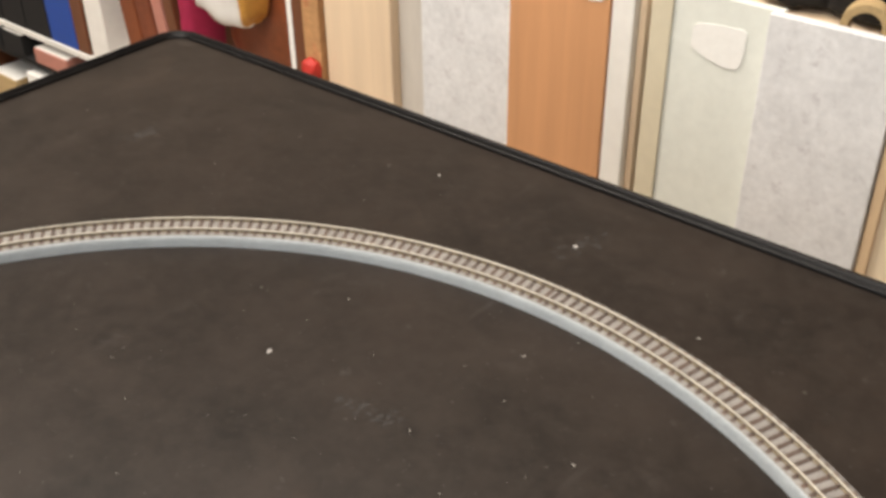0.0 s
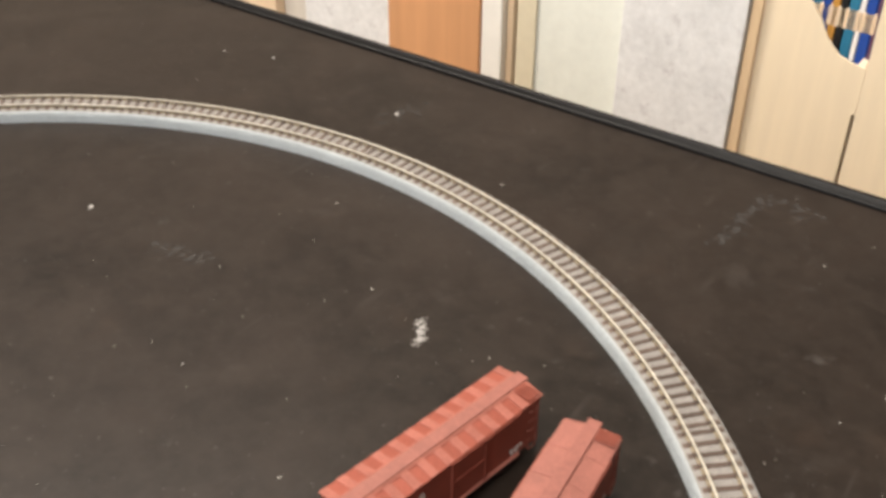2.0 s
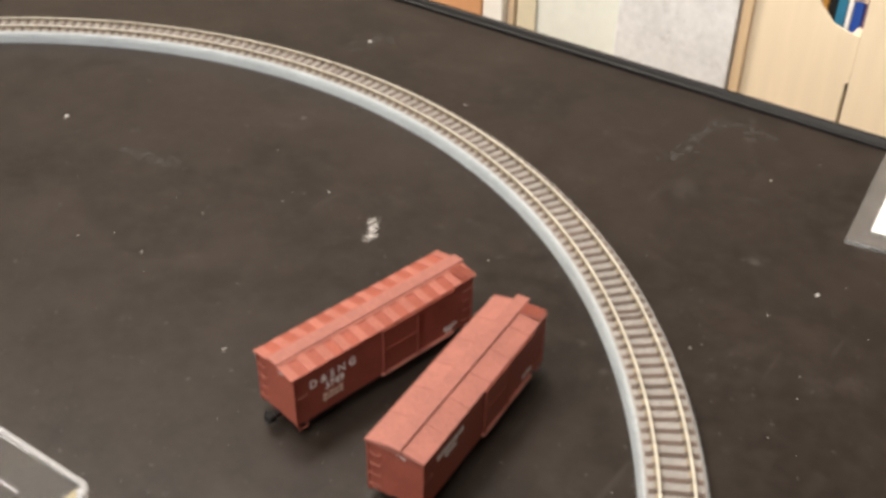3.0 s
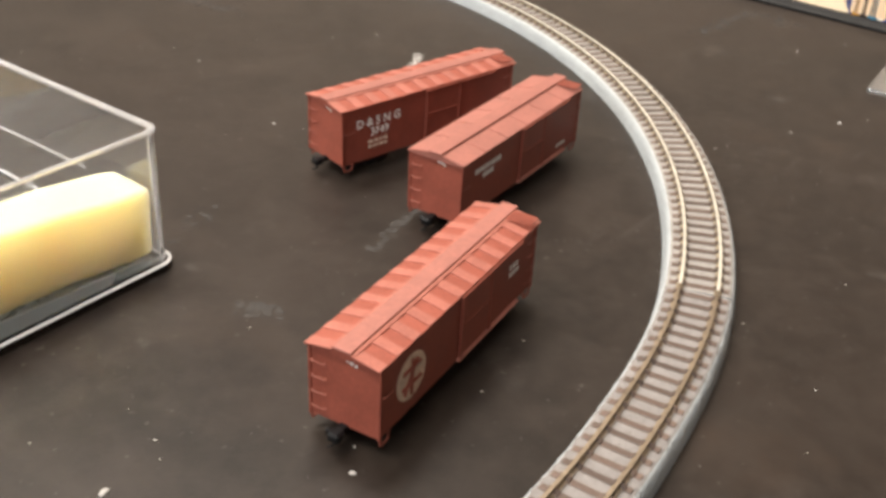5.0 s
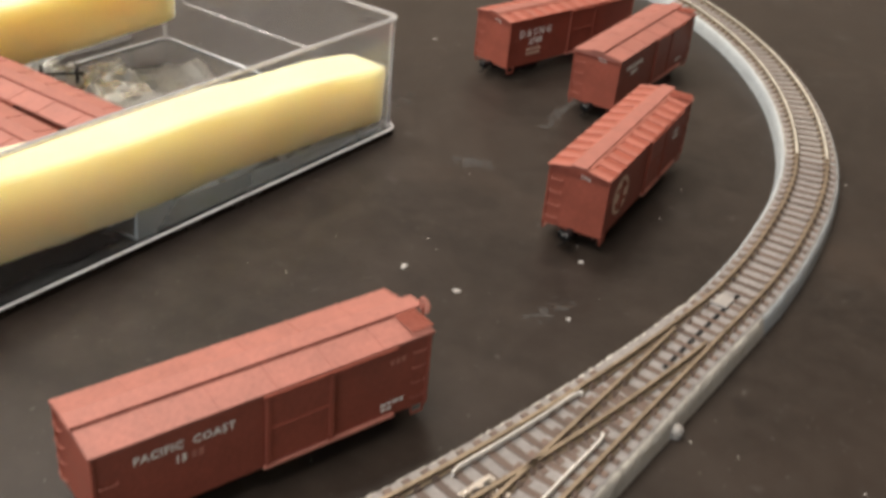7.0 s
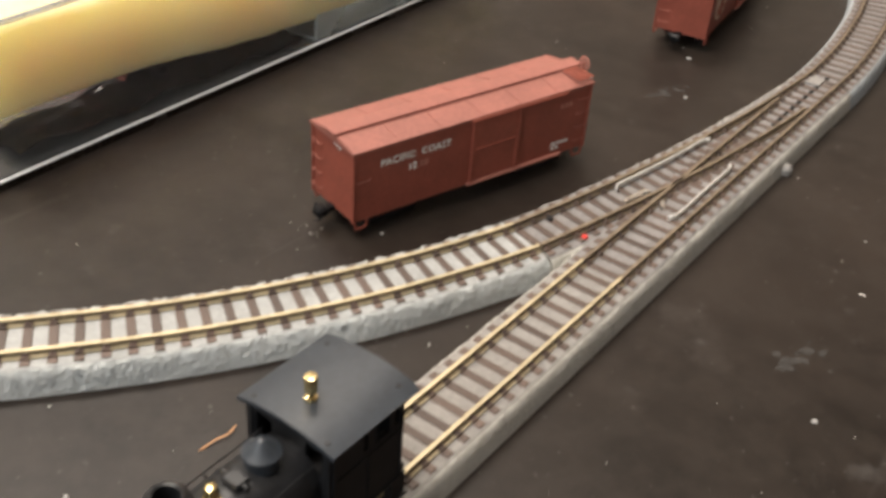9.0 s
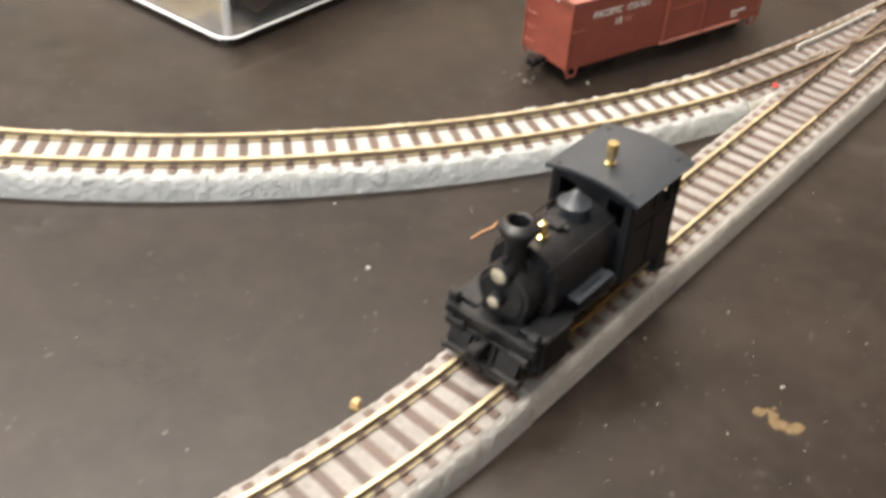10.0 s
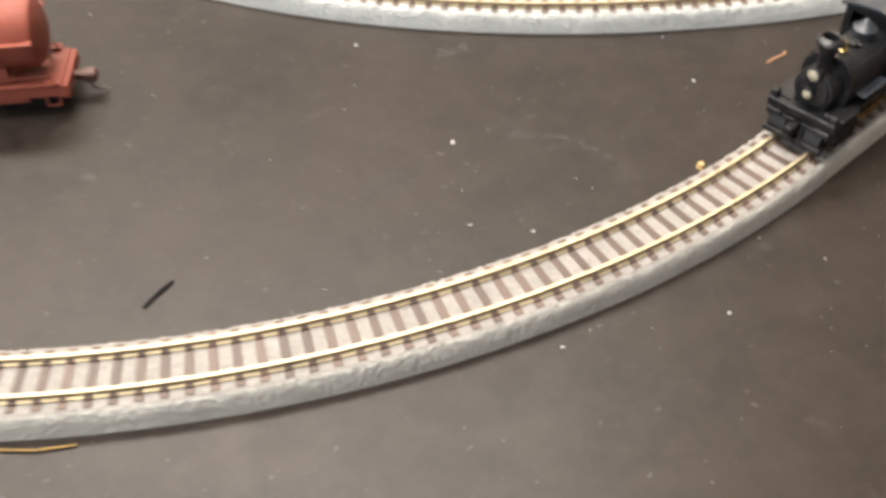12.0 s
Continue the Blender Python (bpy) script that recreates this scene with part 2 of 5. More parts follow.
DARK_WOOD = surface("dark_brown_wood", (0.16, 0.06, 0.028), 0.4, var=0.25, grain=60, broad=8, stretch=(1, 1, 0.1))
TERRACOTTA = surface("brown_leather", (0.22, 0.062, 0.023), 0.45, var=0.2, grain=120, broad=14)
RUST = surface("rust_leather", (0.2, 0.055, 0.025), 0.5, var=0.25, grain=120, broad=14)
BLUE = surface("blue_cloth", (0.015, 0.07, 0.36), 0.55, var=0.15, grain=300, broad=20)
MAGENTA = surface("magenta_cloth", (0.35, 0.012, 0.06), 0.8, var=0.2, grain=300, broad=20)
RED = surface("red_card", (0.5, 0.03, 0.02), 0.6, var=0.15, grain=200, broad=30)
PINK = surface("pink_card", (0.5, 0.22, 0.17), 0.6, var=0.15, grain=200, broad=30)
DARK = surface("dark_cloth", (0.008, 0.0075, 0.0075), 0.9, var=0.3, grain=200, broad=20)
PATTERN = surface("patterned_card", (0.55, 0.3, 0.13), 0.7, var=0.25, grain=120, broad=14, stain=(0.5, 0.05, 0.03))
STRAW = surface("straw_card", (0.5, 0.36, 0.18), 0.7, var=0.2, grain=200, broad=20)
CYAN = surface("cyan_spine", (0.03, 0.2, 0.34), 0.5, var=0.15, grain=200, broad=20)
YELLOW = surface("yellow_spine", (0.62, 0.31, 0.06), 0.5, var=0.15, grain=200, broad=20)
PURPLE = surface("plum_spine", (0.12, 0.06, 0.12), 0.5, var=0.15, grain=200, broad=20)
LINT = surface("white_lint", (0.34, 0.325, 0.305), 0.9, var=0.15, grain=2000, broad=300)
SPECK = surface("pale_speck", (0.5, 0.48, 0.45), 0.9, var=0.15, grain=2000, broad=300)
AMBER = surface("amber_crumb", (0.5, 0.33, 0.14), 0.6, var=0.2, grain=2000, broad=300)
OCHRE = surface("ochre_smear", (0.105, 0.068, 0.028), 0.8, var=0.3, grain=1500, broad=300)
# clear plastic with a white share, which paints the rim's bright highlights
RIM_CLEAR = clear_plastic("whitened_styrene", 0.1, (0.96, 0.96, 0.97))
RIM_CLEAR.node_tree.nodes["Principled BSDF"].inputs["Transmission Weight"].default_value = 0.78
FILM = clear_plastic("packing_film", 0.3, (0.72, 0.72, 0.69))
FILM.node_tree.nodes["Principled BSDF"].inputs["Transmission Weight"].default_value = 0.98
FILM.node_tree.nodes["Principled BSDF"].inputs["IOR"].default_value = 1.15
MILKY = clear_plastic("milky_plastic", 0.25, (0.84, 0.88, 0.87))
MILKY.node_tree.nodes["Principled BSDF"].inputs["Transmission Weight"].default_value = 0.72
# opaque dark strip: shadow and dark refraction below the bead, painted in
SHADE_STRIP = surface("shade_strip", (0.02, 0.016, 0.013), 0.25, var=0.2)
# more white again, so the foot's silver highlight is in the colour
BEAD = clear_plastic("whitened_bead", 0.08, (0.93, 0.93, 0.94))
BEAD.node_tree.nodes["Principled BSDF"].inputs["Transmission Weight"].default_value = 0.4
GLOSSY_BLACK = surface("glossy_black_sheet", (0.008, 0.0075, 0.008), 0.22, var=0.3, grain=900, broad=200)
# tone of this unseen wall is set for its sheen on the table
NORTH = surface("sheen_wall", (0.26, 0.215, 0.175), 0.7, var=0.3, grain=40, broad=5)

for red in (CAR_RED, CAR_RIB, CAR_EDGE):
    red.node_tree.nodes["Principled BSDF"].inputs["Specular IOR Level"].default_value = 0.25
foam_node = FOAM.node_tree.nodes["Principled BSDF"]
foam_node.inputs["Subsurface Weight"].default_value = 1.0
foam_node.inputs["Subsurface Radius"].default_value = (1.0, 0.92, 0.72)
foam_node.inputs["Subsurface Scale"].default_value = 0.015
DUST = surface("grey_dust", (0.028, 0.024, 0.021), 0.9, var=0.35, grain=2500, broad=400)
RIM.node_tree.nodes["Principled BSDF"].inputs["Specular IOR Level"].default_value = 0.12
LOCO.node_tree.nodes["Principled BSDF"].inputs["Specular IOR Level"].default_value = 0.4
BLACK.node_tree.nodes["Principled BSDF"].inputs["Specular IOR Level"].default_value = 0.2
# ---------------------------------------------------------------- mesh helpers (millimetres)
def part(name, bm, material, parent, label=""):
    """Links a bmesh, drawn in millimetres, as one mesh object under parent."""
    mesh = bpy.data.meshes.new(name)
    bmesh.ops.scale(bm, vec=(MM, MM, MM), verts=bm.verts)
    bmesh.ops.recalc_face_normals(bm, faces=bm.faces)
    bm.to_mesh(mesh)
    bm.free()
    for mat in (material if isinstance(material, (list, tuple)) else [material]):
        mesh.materials.append(mat)
    ob = new(name, mesh)
    ob.parent = parent
    if label:
        tagged(ob, label)
    return ob


def thing(name, m, label, category, group="", kind=""):
    ob = new(name)
    ob.empty_display_size = 0.01
    ob.matrix_world = m
    return tagged(ob, label, category, group, kind)


def place(x, y, z=0.0, turn=0.0, rx=0.0, ry=0.0):
    """A pose on the table: millimetres from the table's origin, degrees."""
    return pose(x * MM, y * MM, TOP + z * MM, rx, ry, turn)


def smooth(ob, angle=40):
    for p in ob.data.polygons:
        p.use_smooth = True
    ob.data.set_sharp_from_angle(angle=radians(angle))
    return ob


def block(bm, x0, x1, y0, y1, z0, z1, bevel=0.0, segments=1):
    made = bmesh.ops.create_cube(bm, size=1)["verts"]
    for v in made:
        v.co = Vector(((x0 + x1) / 2 + v.co.x * (x1 - x0), (y0 + y1) / 2 + v.co.y * (y1 - y0), (z0 + z1) / 2 + v.co.z * (z1 - z0)))
    if bevel:
        edges = list({e for v in made for e in v.link_edges})
        out = bmesh.ops.bevel(bm, geom=edges, offset=bevel, segments=segments, affect="EDGES", profile=0.5)
        made = out["verts"]
    return made


def tube(bm, a, b, r0, r1=None, sides=12, caps=True):
    """A round bar or cone from a to b."""
    a, b = Vector(a), Vector(b)
    way = b - a
    m = Matrix.Translation((a + b) / 2) @ way.to_track_quat("Z", "Y").to_matrix().to_4x4()
    return bmesh.ops.create_cone(bm, cap_ends=caps, segments=sides, radius1=r0, radius2=r0 if r1 is None else r1,
                                 depth=way.length, matrix=m)["verts"]


def turned(bm, profile, centre=(0, 0, 0), axis="z", sides=20):
    """A lathe-turned body: profile of (radius, height)."""
    rings = []
    cx, cy, cz = centre
    for r, h in profile:
        ring = []
        for i in range(sides):
            a = 2 * math.pi * i / sides
            u, w = r * math.cos(a), r * math.sin(a)
            co = (cx + u, cy + w, cz + h) if axis == "z" else (cx + h, cy + u, cz + w) if axis == "x" else (cx + u, cy + h, cz + w)
            ring.append(bm.verts.new(co))
        rings.append(ring)
    for p, q in zip(rings, rings[1:]):
        for i in range(sides):
            bm.faces.new((p[i], p[(i + 1) % sides], q[(i + 1) % sides], q[i]))
    bm.faces.new(rings[0][::-1])
    bm.faces.new(rings[-1])


def sweep(bm, path, section, closed=True, caps=True):
    """Pulls a section of (side, height) along a path of (x, y); side is positive to the path's right."""
    rings = []
    n = len(path)
    for i, (x, y) in enumerate(path):
        p, q = path[max(0, i - 1)], path[min(n - 1, i + 1)]
        d = Vector((q[0] - p[0], q[1] - p[1])).normalized()
        right = Vector((d.y, -d.x))
        rings.append([bm.verts.new((x + right.x * s, y + right.y * s, h)) for s, h in section])
    m = len(section)
    for p, q in zip(rings, rings[1:]):
        for i in range(m if closed else m - 1):
            bm.faces.new((p[i], p[(i + 1) % m], q[(i + 1) % m], q[i]))
    if caps and closed:
        bm.faces.new(rings[0])
        bm.faces.new(rings[-1][::-1])


def prism(bm, outline, y0, y1, plane="xz"):
    """A flat outline given thickness; outline of (a, b) in the named plane."""
    def at(a, b, c):
        return (a, c, b) if plane == "xz" else (c, a, b) if plane == "yz" else (a, b, c)
    p = [bm.verts.new(at(a, b, y0)) for a, b in outline]
    q = [bm.verts.new(at(a, b, y1)) for a, b in outline]
    bm.faces.new(p)
    bm.faces.new(q[::-1])
    for i in range(len(p)):
        j = (i + 1) % len(p)
        bm.faces.new((p[i], p[j], q[j], q[i]))


def letters(text, size, depth=0.06, spacing=1.0):
    """Raised lettering as a bmesh, millimetres, centred, in the xy plane."""
    curve = bpy.data.curves.new("text", "FONT")
    curve.body, curve.size, curve.extrude, curve.space_character = text, size, depth, spacing
    curve.offset = size * 0.022
    curve.align_x, curve.align_y, curve.resolution_u = "CENTER", "CENTER", 2
    ob = bpy.data.objects.new("text", curve)
    mesh = bpy.data.meshes.new_from_object(ob)
    bm = bmesh.new()
    bm.from_mesh(mesh)
    bpy.data.objects.remove(ob)
    bpy.data.curves.remove(curve)
    bpy.data.meshes.remove(mesh)
    return bm

# ---------------------------------------------------------------- the folding table's frame
CORNER, EDGE = Vector((-157.5, 521.0)), radians(-44.3)      # far corner of the table and the run of its long side
along = Vector((math.cos(EDGE), math.sin(EDGE)))
outward = Vector((-along.y, along.x))
SIDE = 860


def beyond(u, w, z=0.0, turn=0.0, rx=0.0, ry=0.0):
    """A pose u mm along the table's far edge, w mm beyond it, z mm over the floor."""
    p = CORNER + along * u + outward * w
    return pose(p.x * MM, p.y * MM, z * MM, rx, ry, math.degrees(EDGE) + turn)


# ---------------------------------------------------------------- the room
def room_slab(name, u0, u1, w0, w1, z0, z1, material, label, category):
    bm = bmesh.new()
    block(bm, u0, u1, w0, w1, z0, z1)
    ob = part(name, bm, material, None)
    ob.matrix_world = beyond(0, 0)
    return tagged(ob, label, category, kind="structure")


# the shell closes the room out of view; its tones steer bounced light
room_slab("floor", -1900, 2300, -2600, 800, -60, 0, FLOOR, "brown wooden floor boards of the workroom", "floor")
room_slab("ceiling", -1900, 2300, -2600, 800, 2500, 2600, CEIL, "plain off-white painted ceiling", "ceiling")
room_slab("wall_west", -2000, -1900, -2600, 800, 0, 2500, WALL, "plain cream painted wall", "wall")
room_slab("wall_east", 2300, 2400, -2600, 800, 0, 2500, FAR_WALL, "plain dark brown wall out of view, toned to limit bounced light", "wall")
room_slab("wall_south", -1900, 2300, -2700, -2600, 0, 2500, FAR_WALL, "plain dark brown wall out of view, toned to limit bounced light", "wall")
room_slab("wall_north", -1900, 2300, 800, 900, 0, 2500, NORTH, "plain light brown wall behind the boards, toned for the table's sheen", "wall")


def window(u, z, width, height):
    """An added frame on the wall behind the camera, unseen, to house the side light."""
    t = thing("added_window_frame", beyond(u, -2600, z), "plain white window frame, added out of view around the side light", "window", kind="structure")
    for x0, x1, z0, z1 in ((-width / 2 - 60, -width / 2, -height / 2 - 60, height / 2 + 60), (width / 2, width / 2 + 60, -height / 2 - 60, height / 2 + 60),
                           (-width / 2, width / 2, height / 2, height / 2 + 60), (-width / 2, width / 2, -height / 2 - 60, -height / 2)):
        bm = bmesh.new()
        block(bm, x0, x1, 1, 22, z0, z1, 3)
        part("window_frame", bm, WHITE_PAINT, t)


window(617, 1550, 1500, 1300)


# unseen fitting, added so that each overhead lamp has a housing
def added_ceiling_fitting(x, y, width, depth):
    t = thing("added_ceiling_fitting", pose(x, y, 2.45), "flat white ceiling fitting, added unseen above an overhead lamp", "ceiling light", "ceiling lights")
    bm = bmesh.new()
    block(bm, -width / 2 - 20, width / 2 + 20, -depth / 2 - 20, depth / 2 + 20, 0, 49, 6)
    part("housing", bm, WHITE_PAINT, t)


added_ceiling_fitting(-0.75, 0.85, 1600, 400)
added_ceiling_fitting(-0.7, -0.35, 1200, 300)


def table():
    mid = CORNER + along * SIDE / 2 - outward * SIDE / 2
    t = thing("folding_table", pose(mid.x * MM, mid.y * MM, 0, 0, 0, math.degrees(EDGE)), "worn dark brown folding table with a rounded black rim", "table")
    h = TOP / MM
    bm = bmesh.new()
    block(bm, -SIDE / 2 + 1.5, SIDE / 2 - 1.5, -SIDE / 2 + 1.5, SIDE / 2 - 1.5, h - 14, h)
    part("tabletop", bm, TABLE, t, "scuffed dark brown table top with dust and lint")
    # rim: a soft rounded bead with a groove, proud of the top
    s = SIDE / 2
    loop = []
    for cx, cy, a0 in ((s - 12, s - 12, 0), (-s + 12, s - 12, 90), (-s + 12, -s + 12, 180), (s - 12, -s + 12, 270)):
        for i in range(7):
            a = radians(a0 + i * 15)
            loop.append((cx + 9 * math.cos(a), cy + 9 * math.sin(a)))
    loop.append(loop[0])
    bm = bmesh.new()
    sec = [(0.2, h - 1), (0.2, h + 0.6), (0.6, h + 1.3), (1.3, h + 1.6), (2.0, h + 1.2), (2.3, h + 0.9), (2.7, h + 1.3), (3.3, h + 2.4), (4.3, h + 2.9),
           (5.3, h + 2.5), (5.9, h + 1.4), (6.0, h - 4), (5.6, h - 13), (4.2, h - 16), (0.2, h - 16)]
    sweep(bm, loop, sec, caps=False)
    smooth(part("rim", bm, RIM, t, "glossy black edge trim with a groove"), 50)
    for sx in (-1, 1):
        for sy in (-1, 1):
            bm = bmesh.new()
            tube(bm, (sx * (s - 60), sy * (s - 60), 0), (sx * (s - 60), sy * (s - 60), h - 14), 12, sides=14)
            part("leg", bm, BLACK, t)
    return t


table()


# ---------------------------------------------------------------- boards and books stored behind the table
BASE = 740                        # floor to table top


def panel(name, u0, u1, top, w, thick, material, label, category, lean=0.0, turn=0.0):
    """A board standing on the floor, its top given from the table's height."""
    h = BASE + top
    ob = thing(name, beyond((u0 + u1) / 2, w, 0, turn, lean), label, category, "boards stored on edge")
    bm = bmesh.new()
    l = (u1 - u0) / 2
    block(bm, -l, l, 0, thick, 0.5, h, 1.2, 2)
    part("board", bm, material, ob)
    return ob


panel("wooden_board", -404, -299, -60, 492, 18, PLY, "pale plywood board standing on edge", "board")
panel("wooden_board", -298, -244, -80, 505, 16, TAN, "dull tan board standing on edge", "board")
panel("felt_board", -243, -123, -70, 480, 12, SPECKLE, "grey speckled felt board standing on edge", "board")
panel("wooden_board", -121, -9, -75, 472, 14, ORANGE_WOOD, "orange-brown veneered board standing on edge", "board")
panel("white_board", -8, 15, -70, 474, 30, WHITE_PAINT, "narrow white painted batten standing on edge", "board")
panel("wooden_board", 16, 23, -72, 482, 24, PLY, "thin raw edge of a pale board", "board")
# thin beige strip over the yellower left part of the pale board
panel("wooden_board", 29, 50, -97, 479, 2, BEIGE, "narrow beige strip standing before the pale board", "board")
panel("pale_board", 30, 148, -98, 482, 9, PALE_BOARD, "pale grey-green board with a paper note", "board")
panel("felt_board", 141, 251, -97, 470, 10, SPECKLE, "grey speckled felt board with straight top", "board")


panel("wooden_board", 252.5, 262, -101, 473, 3, EDGE_WOOD, "narrow tan wooden edge standing on edge", "board")


def note(u, w, z):
    t = thing("paper_note", beyond(u, w, BASE + z), "white torn paper note stuck to a board", "paper note")
    bm = bmesh.new()
    prism(bm, [(-24, 10), (-20, 15), (-8, 17), (10, 18), (23, 19), (26, 16), (26, 2), (24, -13), (20, -18), (8, -19), (-6, -15), (-19, -10), (-24, -6)], -1.2, -0.6)
    part("sheet", bm, PAPER, t)


note(94, 482, -140)
note(-38, 472, -106)


def magazine_file(u0, u1, w, cut):
    """A birch file: two side panels, floor and back; cut: the swept-down top of its face."""
    t = thing("magazine_file", beyond(u0, w, 0), "pale birch magazine file with a swept curved opening" if cut else "pale birch magazine file with a straight face", "magazine file", "magazine files in a row")
    l, h = u1 - u0, BASE - 70
    bm = bmesh.new()
    if cut:
        pts = [(0, 300), (l, 300), (l, h - 134), (l + 2.7, h - 134), (l + 2.7, h - 93), (l, h - 93), (l - 8, h - 92), (l - 20, h - 88), (l - 32, h - 76), (l - 40, h - 62), (l - 48, h - 52), (l - 62, h - 44), (l - 78, h - 38), (0, h - 33)]
    else:
        pts = [(0, 300), (l, 300), (l, h), (0, h)]
    prism(bm, pts, 0, 2.4)
    part("face", bm, BIRCH, t)
    for x in (0, l - 6):
        bm = bmesh.new()
        block(bm, x, x + 6, 6.2, 200, 300, h - 95)
        part("side", bm, BIRCH, t)
    bm = bmesh.new()
    block(bm, 6, l - 6, 6.2, 200, 300, 306)
    part("bottom", bm, BIRCH, t)
    return t


magazine_file(253, 347.5, 478, True)
magazine_file(350.5, 452, 478, False)
magazine_file(453, 552, 480, False)


def book(u, w, z, thick, depth, height, material, label, tilt=0.0, name="book", group="books stored in a row"):
    t = thing(name, beyond(u, w, z, 0, 0, tilt), label, "book", group)
    bm = bmesh.new()
    block(bm, 0, thick, 0, depth, 0, height, min(1.2, thick / 4), 2)
    part("cover", bm, material, t)
    bm = bmesh.new()
    block(bm, 1.2, max(1.6, thick - 1.2), 2.5, depth - 1, height - 0.4, height + 0.3)
    part("page_block", bm, PAPER, t)
    return t


u = 262
for k, (th, mat_, h) in enumerate(((9, DARK_WOOD, 318), (10, DARK, 322), (7, PURPLE, 318), (8, CYAN, 326), (7, BLUE, 322), (6, YELLOW, 326), (6, DARK, 320), (8, CYAN, 322), (4, PAPER, 312), (8, BLUE, 318), (5, PURPLE, 322), (5, RED, 316))):
    book(u + 2, 500, 306.5, th, 150, h + 100, mat_, ("brown", "black", "plum", "cyan", "navy", "ochre", "charcoal", "teal", "white", "blue", "dark plum", "red")[k] + " slim paperback standing in a file")
    u += th + 0.6


def shelf():
    t = thing("low_shelf", beyond(-860, 486, 0), "low white shelf with a dark lower board", "shelf")
    for z, mat_, name in ((BASE - 430, WHITE_PAINT, "shelf_board"), (BASE - 482, DARK, "lower_board")):
        bm = bmesh.new()
        block(bm, -420, 448, 0, 300, z - 1, z + 9, 0.8)
        part(name, bm, mat_, t)
    for x in (-428, 449):
        bm = bmesh.new()
        block(bm, x, x + 14, 4, 300, 0, BASE - 439)
        part("upright", bm, DARK_WOOD, t)
    bm = bmesh.new()
    block(bm, -420, 448, 288, 300, 0, BASE - 120)
    part("back_panel", bm, DARK_WOOD, t)


shelf()
S = BASE - 420.8
for u, th, h, mat_, lab in ((-1230, 60, 250, DARK, "thick black binder standing on the shelf"), (-1165, 66, 240, DARK, "wide black binder standing on the shelf"), (-1095, 66, 250, DARK, "black box file standing on the shelf"),
                            (-1026, 70, 260, BLUE, "bright blue binder standing on the shelf"), (-954, 30, 255, DARK_WOOD, "dark brown book standing on the shelf"), (-915, 44, 262, WHITE_PAINT, "white binder standing on the shelf")):
    book(u, 488, S, th, 190, h, mat_, lab)
for u, th, h, mat_, lab in ((-812, 34, 235, TERRACOTTA, "orange-brown book leaning on the shelf"), (-774, 34, 240, RUST, "rust-brown book leaning on the shelf"), (-734, 22, 235, PINK, "pink book leaning on the shelf"), (-706, 20, 230, DARK_WOOD, "dark brown book leaning on the shelf")):
    book(u, 492, S + 4, th, 170, h, mat_, lab, tilt=-7)
for u, th, h, mat_, lab in ((-1180, 60, 36, DARK, "black card box on the lower board"), (-1085, 90, 26, PINK, "pink folder stack on the lower board"), (-1250, 64, 36, DARK, "black box file on the lower board")):
    book(u, 484, BASE - 472.8, th, 150, h, mat_, lab, name="card_box", group="boxes on the lower board")
book(-1125, 482, 60, 60, 150, 180, PAPER, "white paper folder standing on the floor")
book(-1250, 482, 60, 80, 150, 150, STRAW, "straw-coloured folder standing on the floor")


def bundle(name, u, w, z, l, d, h, material, label, category, seed):
    """A soft rounded bundle: cloth, bag or leather."""
    t = thing(name, beyond(u, w, z), label, category)
    bm = bmesh.new()
    bmesh.ops.create_icosphere(bm, subdivisions=4, radius=1)
    for v in bm.verts:
        n = 1 + 0.16 * noise.noise(v.co * 1.7 + Vector((seed, 0, 0))) + 0.05 * noise.noise(v.co * 5 + Vector((0, seed, 0)))
        q = max(abs(v.co.x), abs(v.co.y), abs(v.co.z)) ** 0.45
        v.co = Vector((v.co.x * l / 2, v.co.y * d / 2, v.co.z * h / 2)) * n / q * 0.93 + Vector((0, 0, h / 2))
        v.co.z = max(0, v.co.z)
    smooth(part("body", bm, material, t), 80)


bundle("crumpled_cloth", -676, 520, S, 40, 70, 215, MAGENTA, "crumpled magenta cloth on the shelf", "cloth", 3)
bundle("leather_bag", -562, 580, S, 175, 120, 275, TERRACOTTA, "rounded brown leather bag on the shelf", "bag", 7)
bundle("paper_bag", -588, 505, BASE - 300, 112, 70, 165, PAPER, "white paper bag with an orange side", "bag", 11)
bundle("orange_pouch", -538, 500, BASE - 284, 16, 56, 130, YELLOW, "orange pouch beside a white bag", "bag", 15)
book(-479, 500, S, 10, 120, 262, PAPER, "narrow white book standing on the shelf")
book(-466, 496, S, 28, 120, 258, DARK_WOOD, "dark brown book standing on the shelf")
book(-436, 486, 60, 28, 120, 620, PATTERN, "red-and-straw patterned roll of card")
bundle("red_pouch", -419, 478, BASE - 330, 24, 20, 44, RED, "small bright red pouch", "pouch", 19)


def dark_stock(u, w, z, l, seed):
    bundle("dark_cloth", u, w, z, l, 90, 70, DARK, "folded black cloth behind the boards", "cloth", seed)


bm = bmesh.new()
rail_shelf = thing("back_shelf", beyond(250, 520, 0), "plain wooden shelf behind the stored boards", "shelf")
block(bm, -420, 330, -20, 270, BASE - 145, BASE - 127, 1)
part("shelf_board", bm, PLY, rail_shelf)
for x in (-418, 316):
    bm = bmesh.new()
    block(bm, x, x + 14, -16, 270, 0, BASE - 145.5)
    part("upright", bm, PLY, rail_shelf)
for k in range(5):
    dark_stock(120 + k * 62, 590, BASE - 126.5, 80, 30 + k)


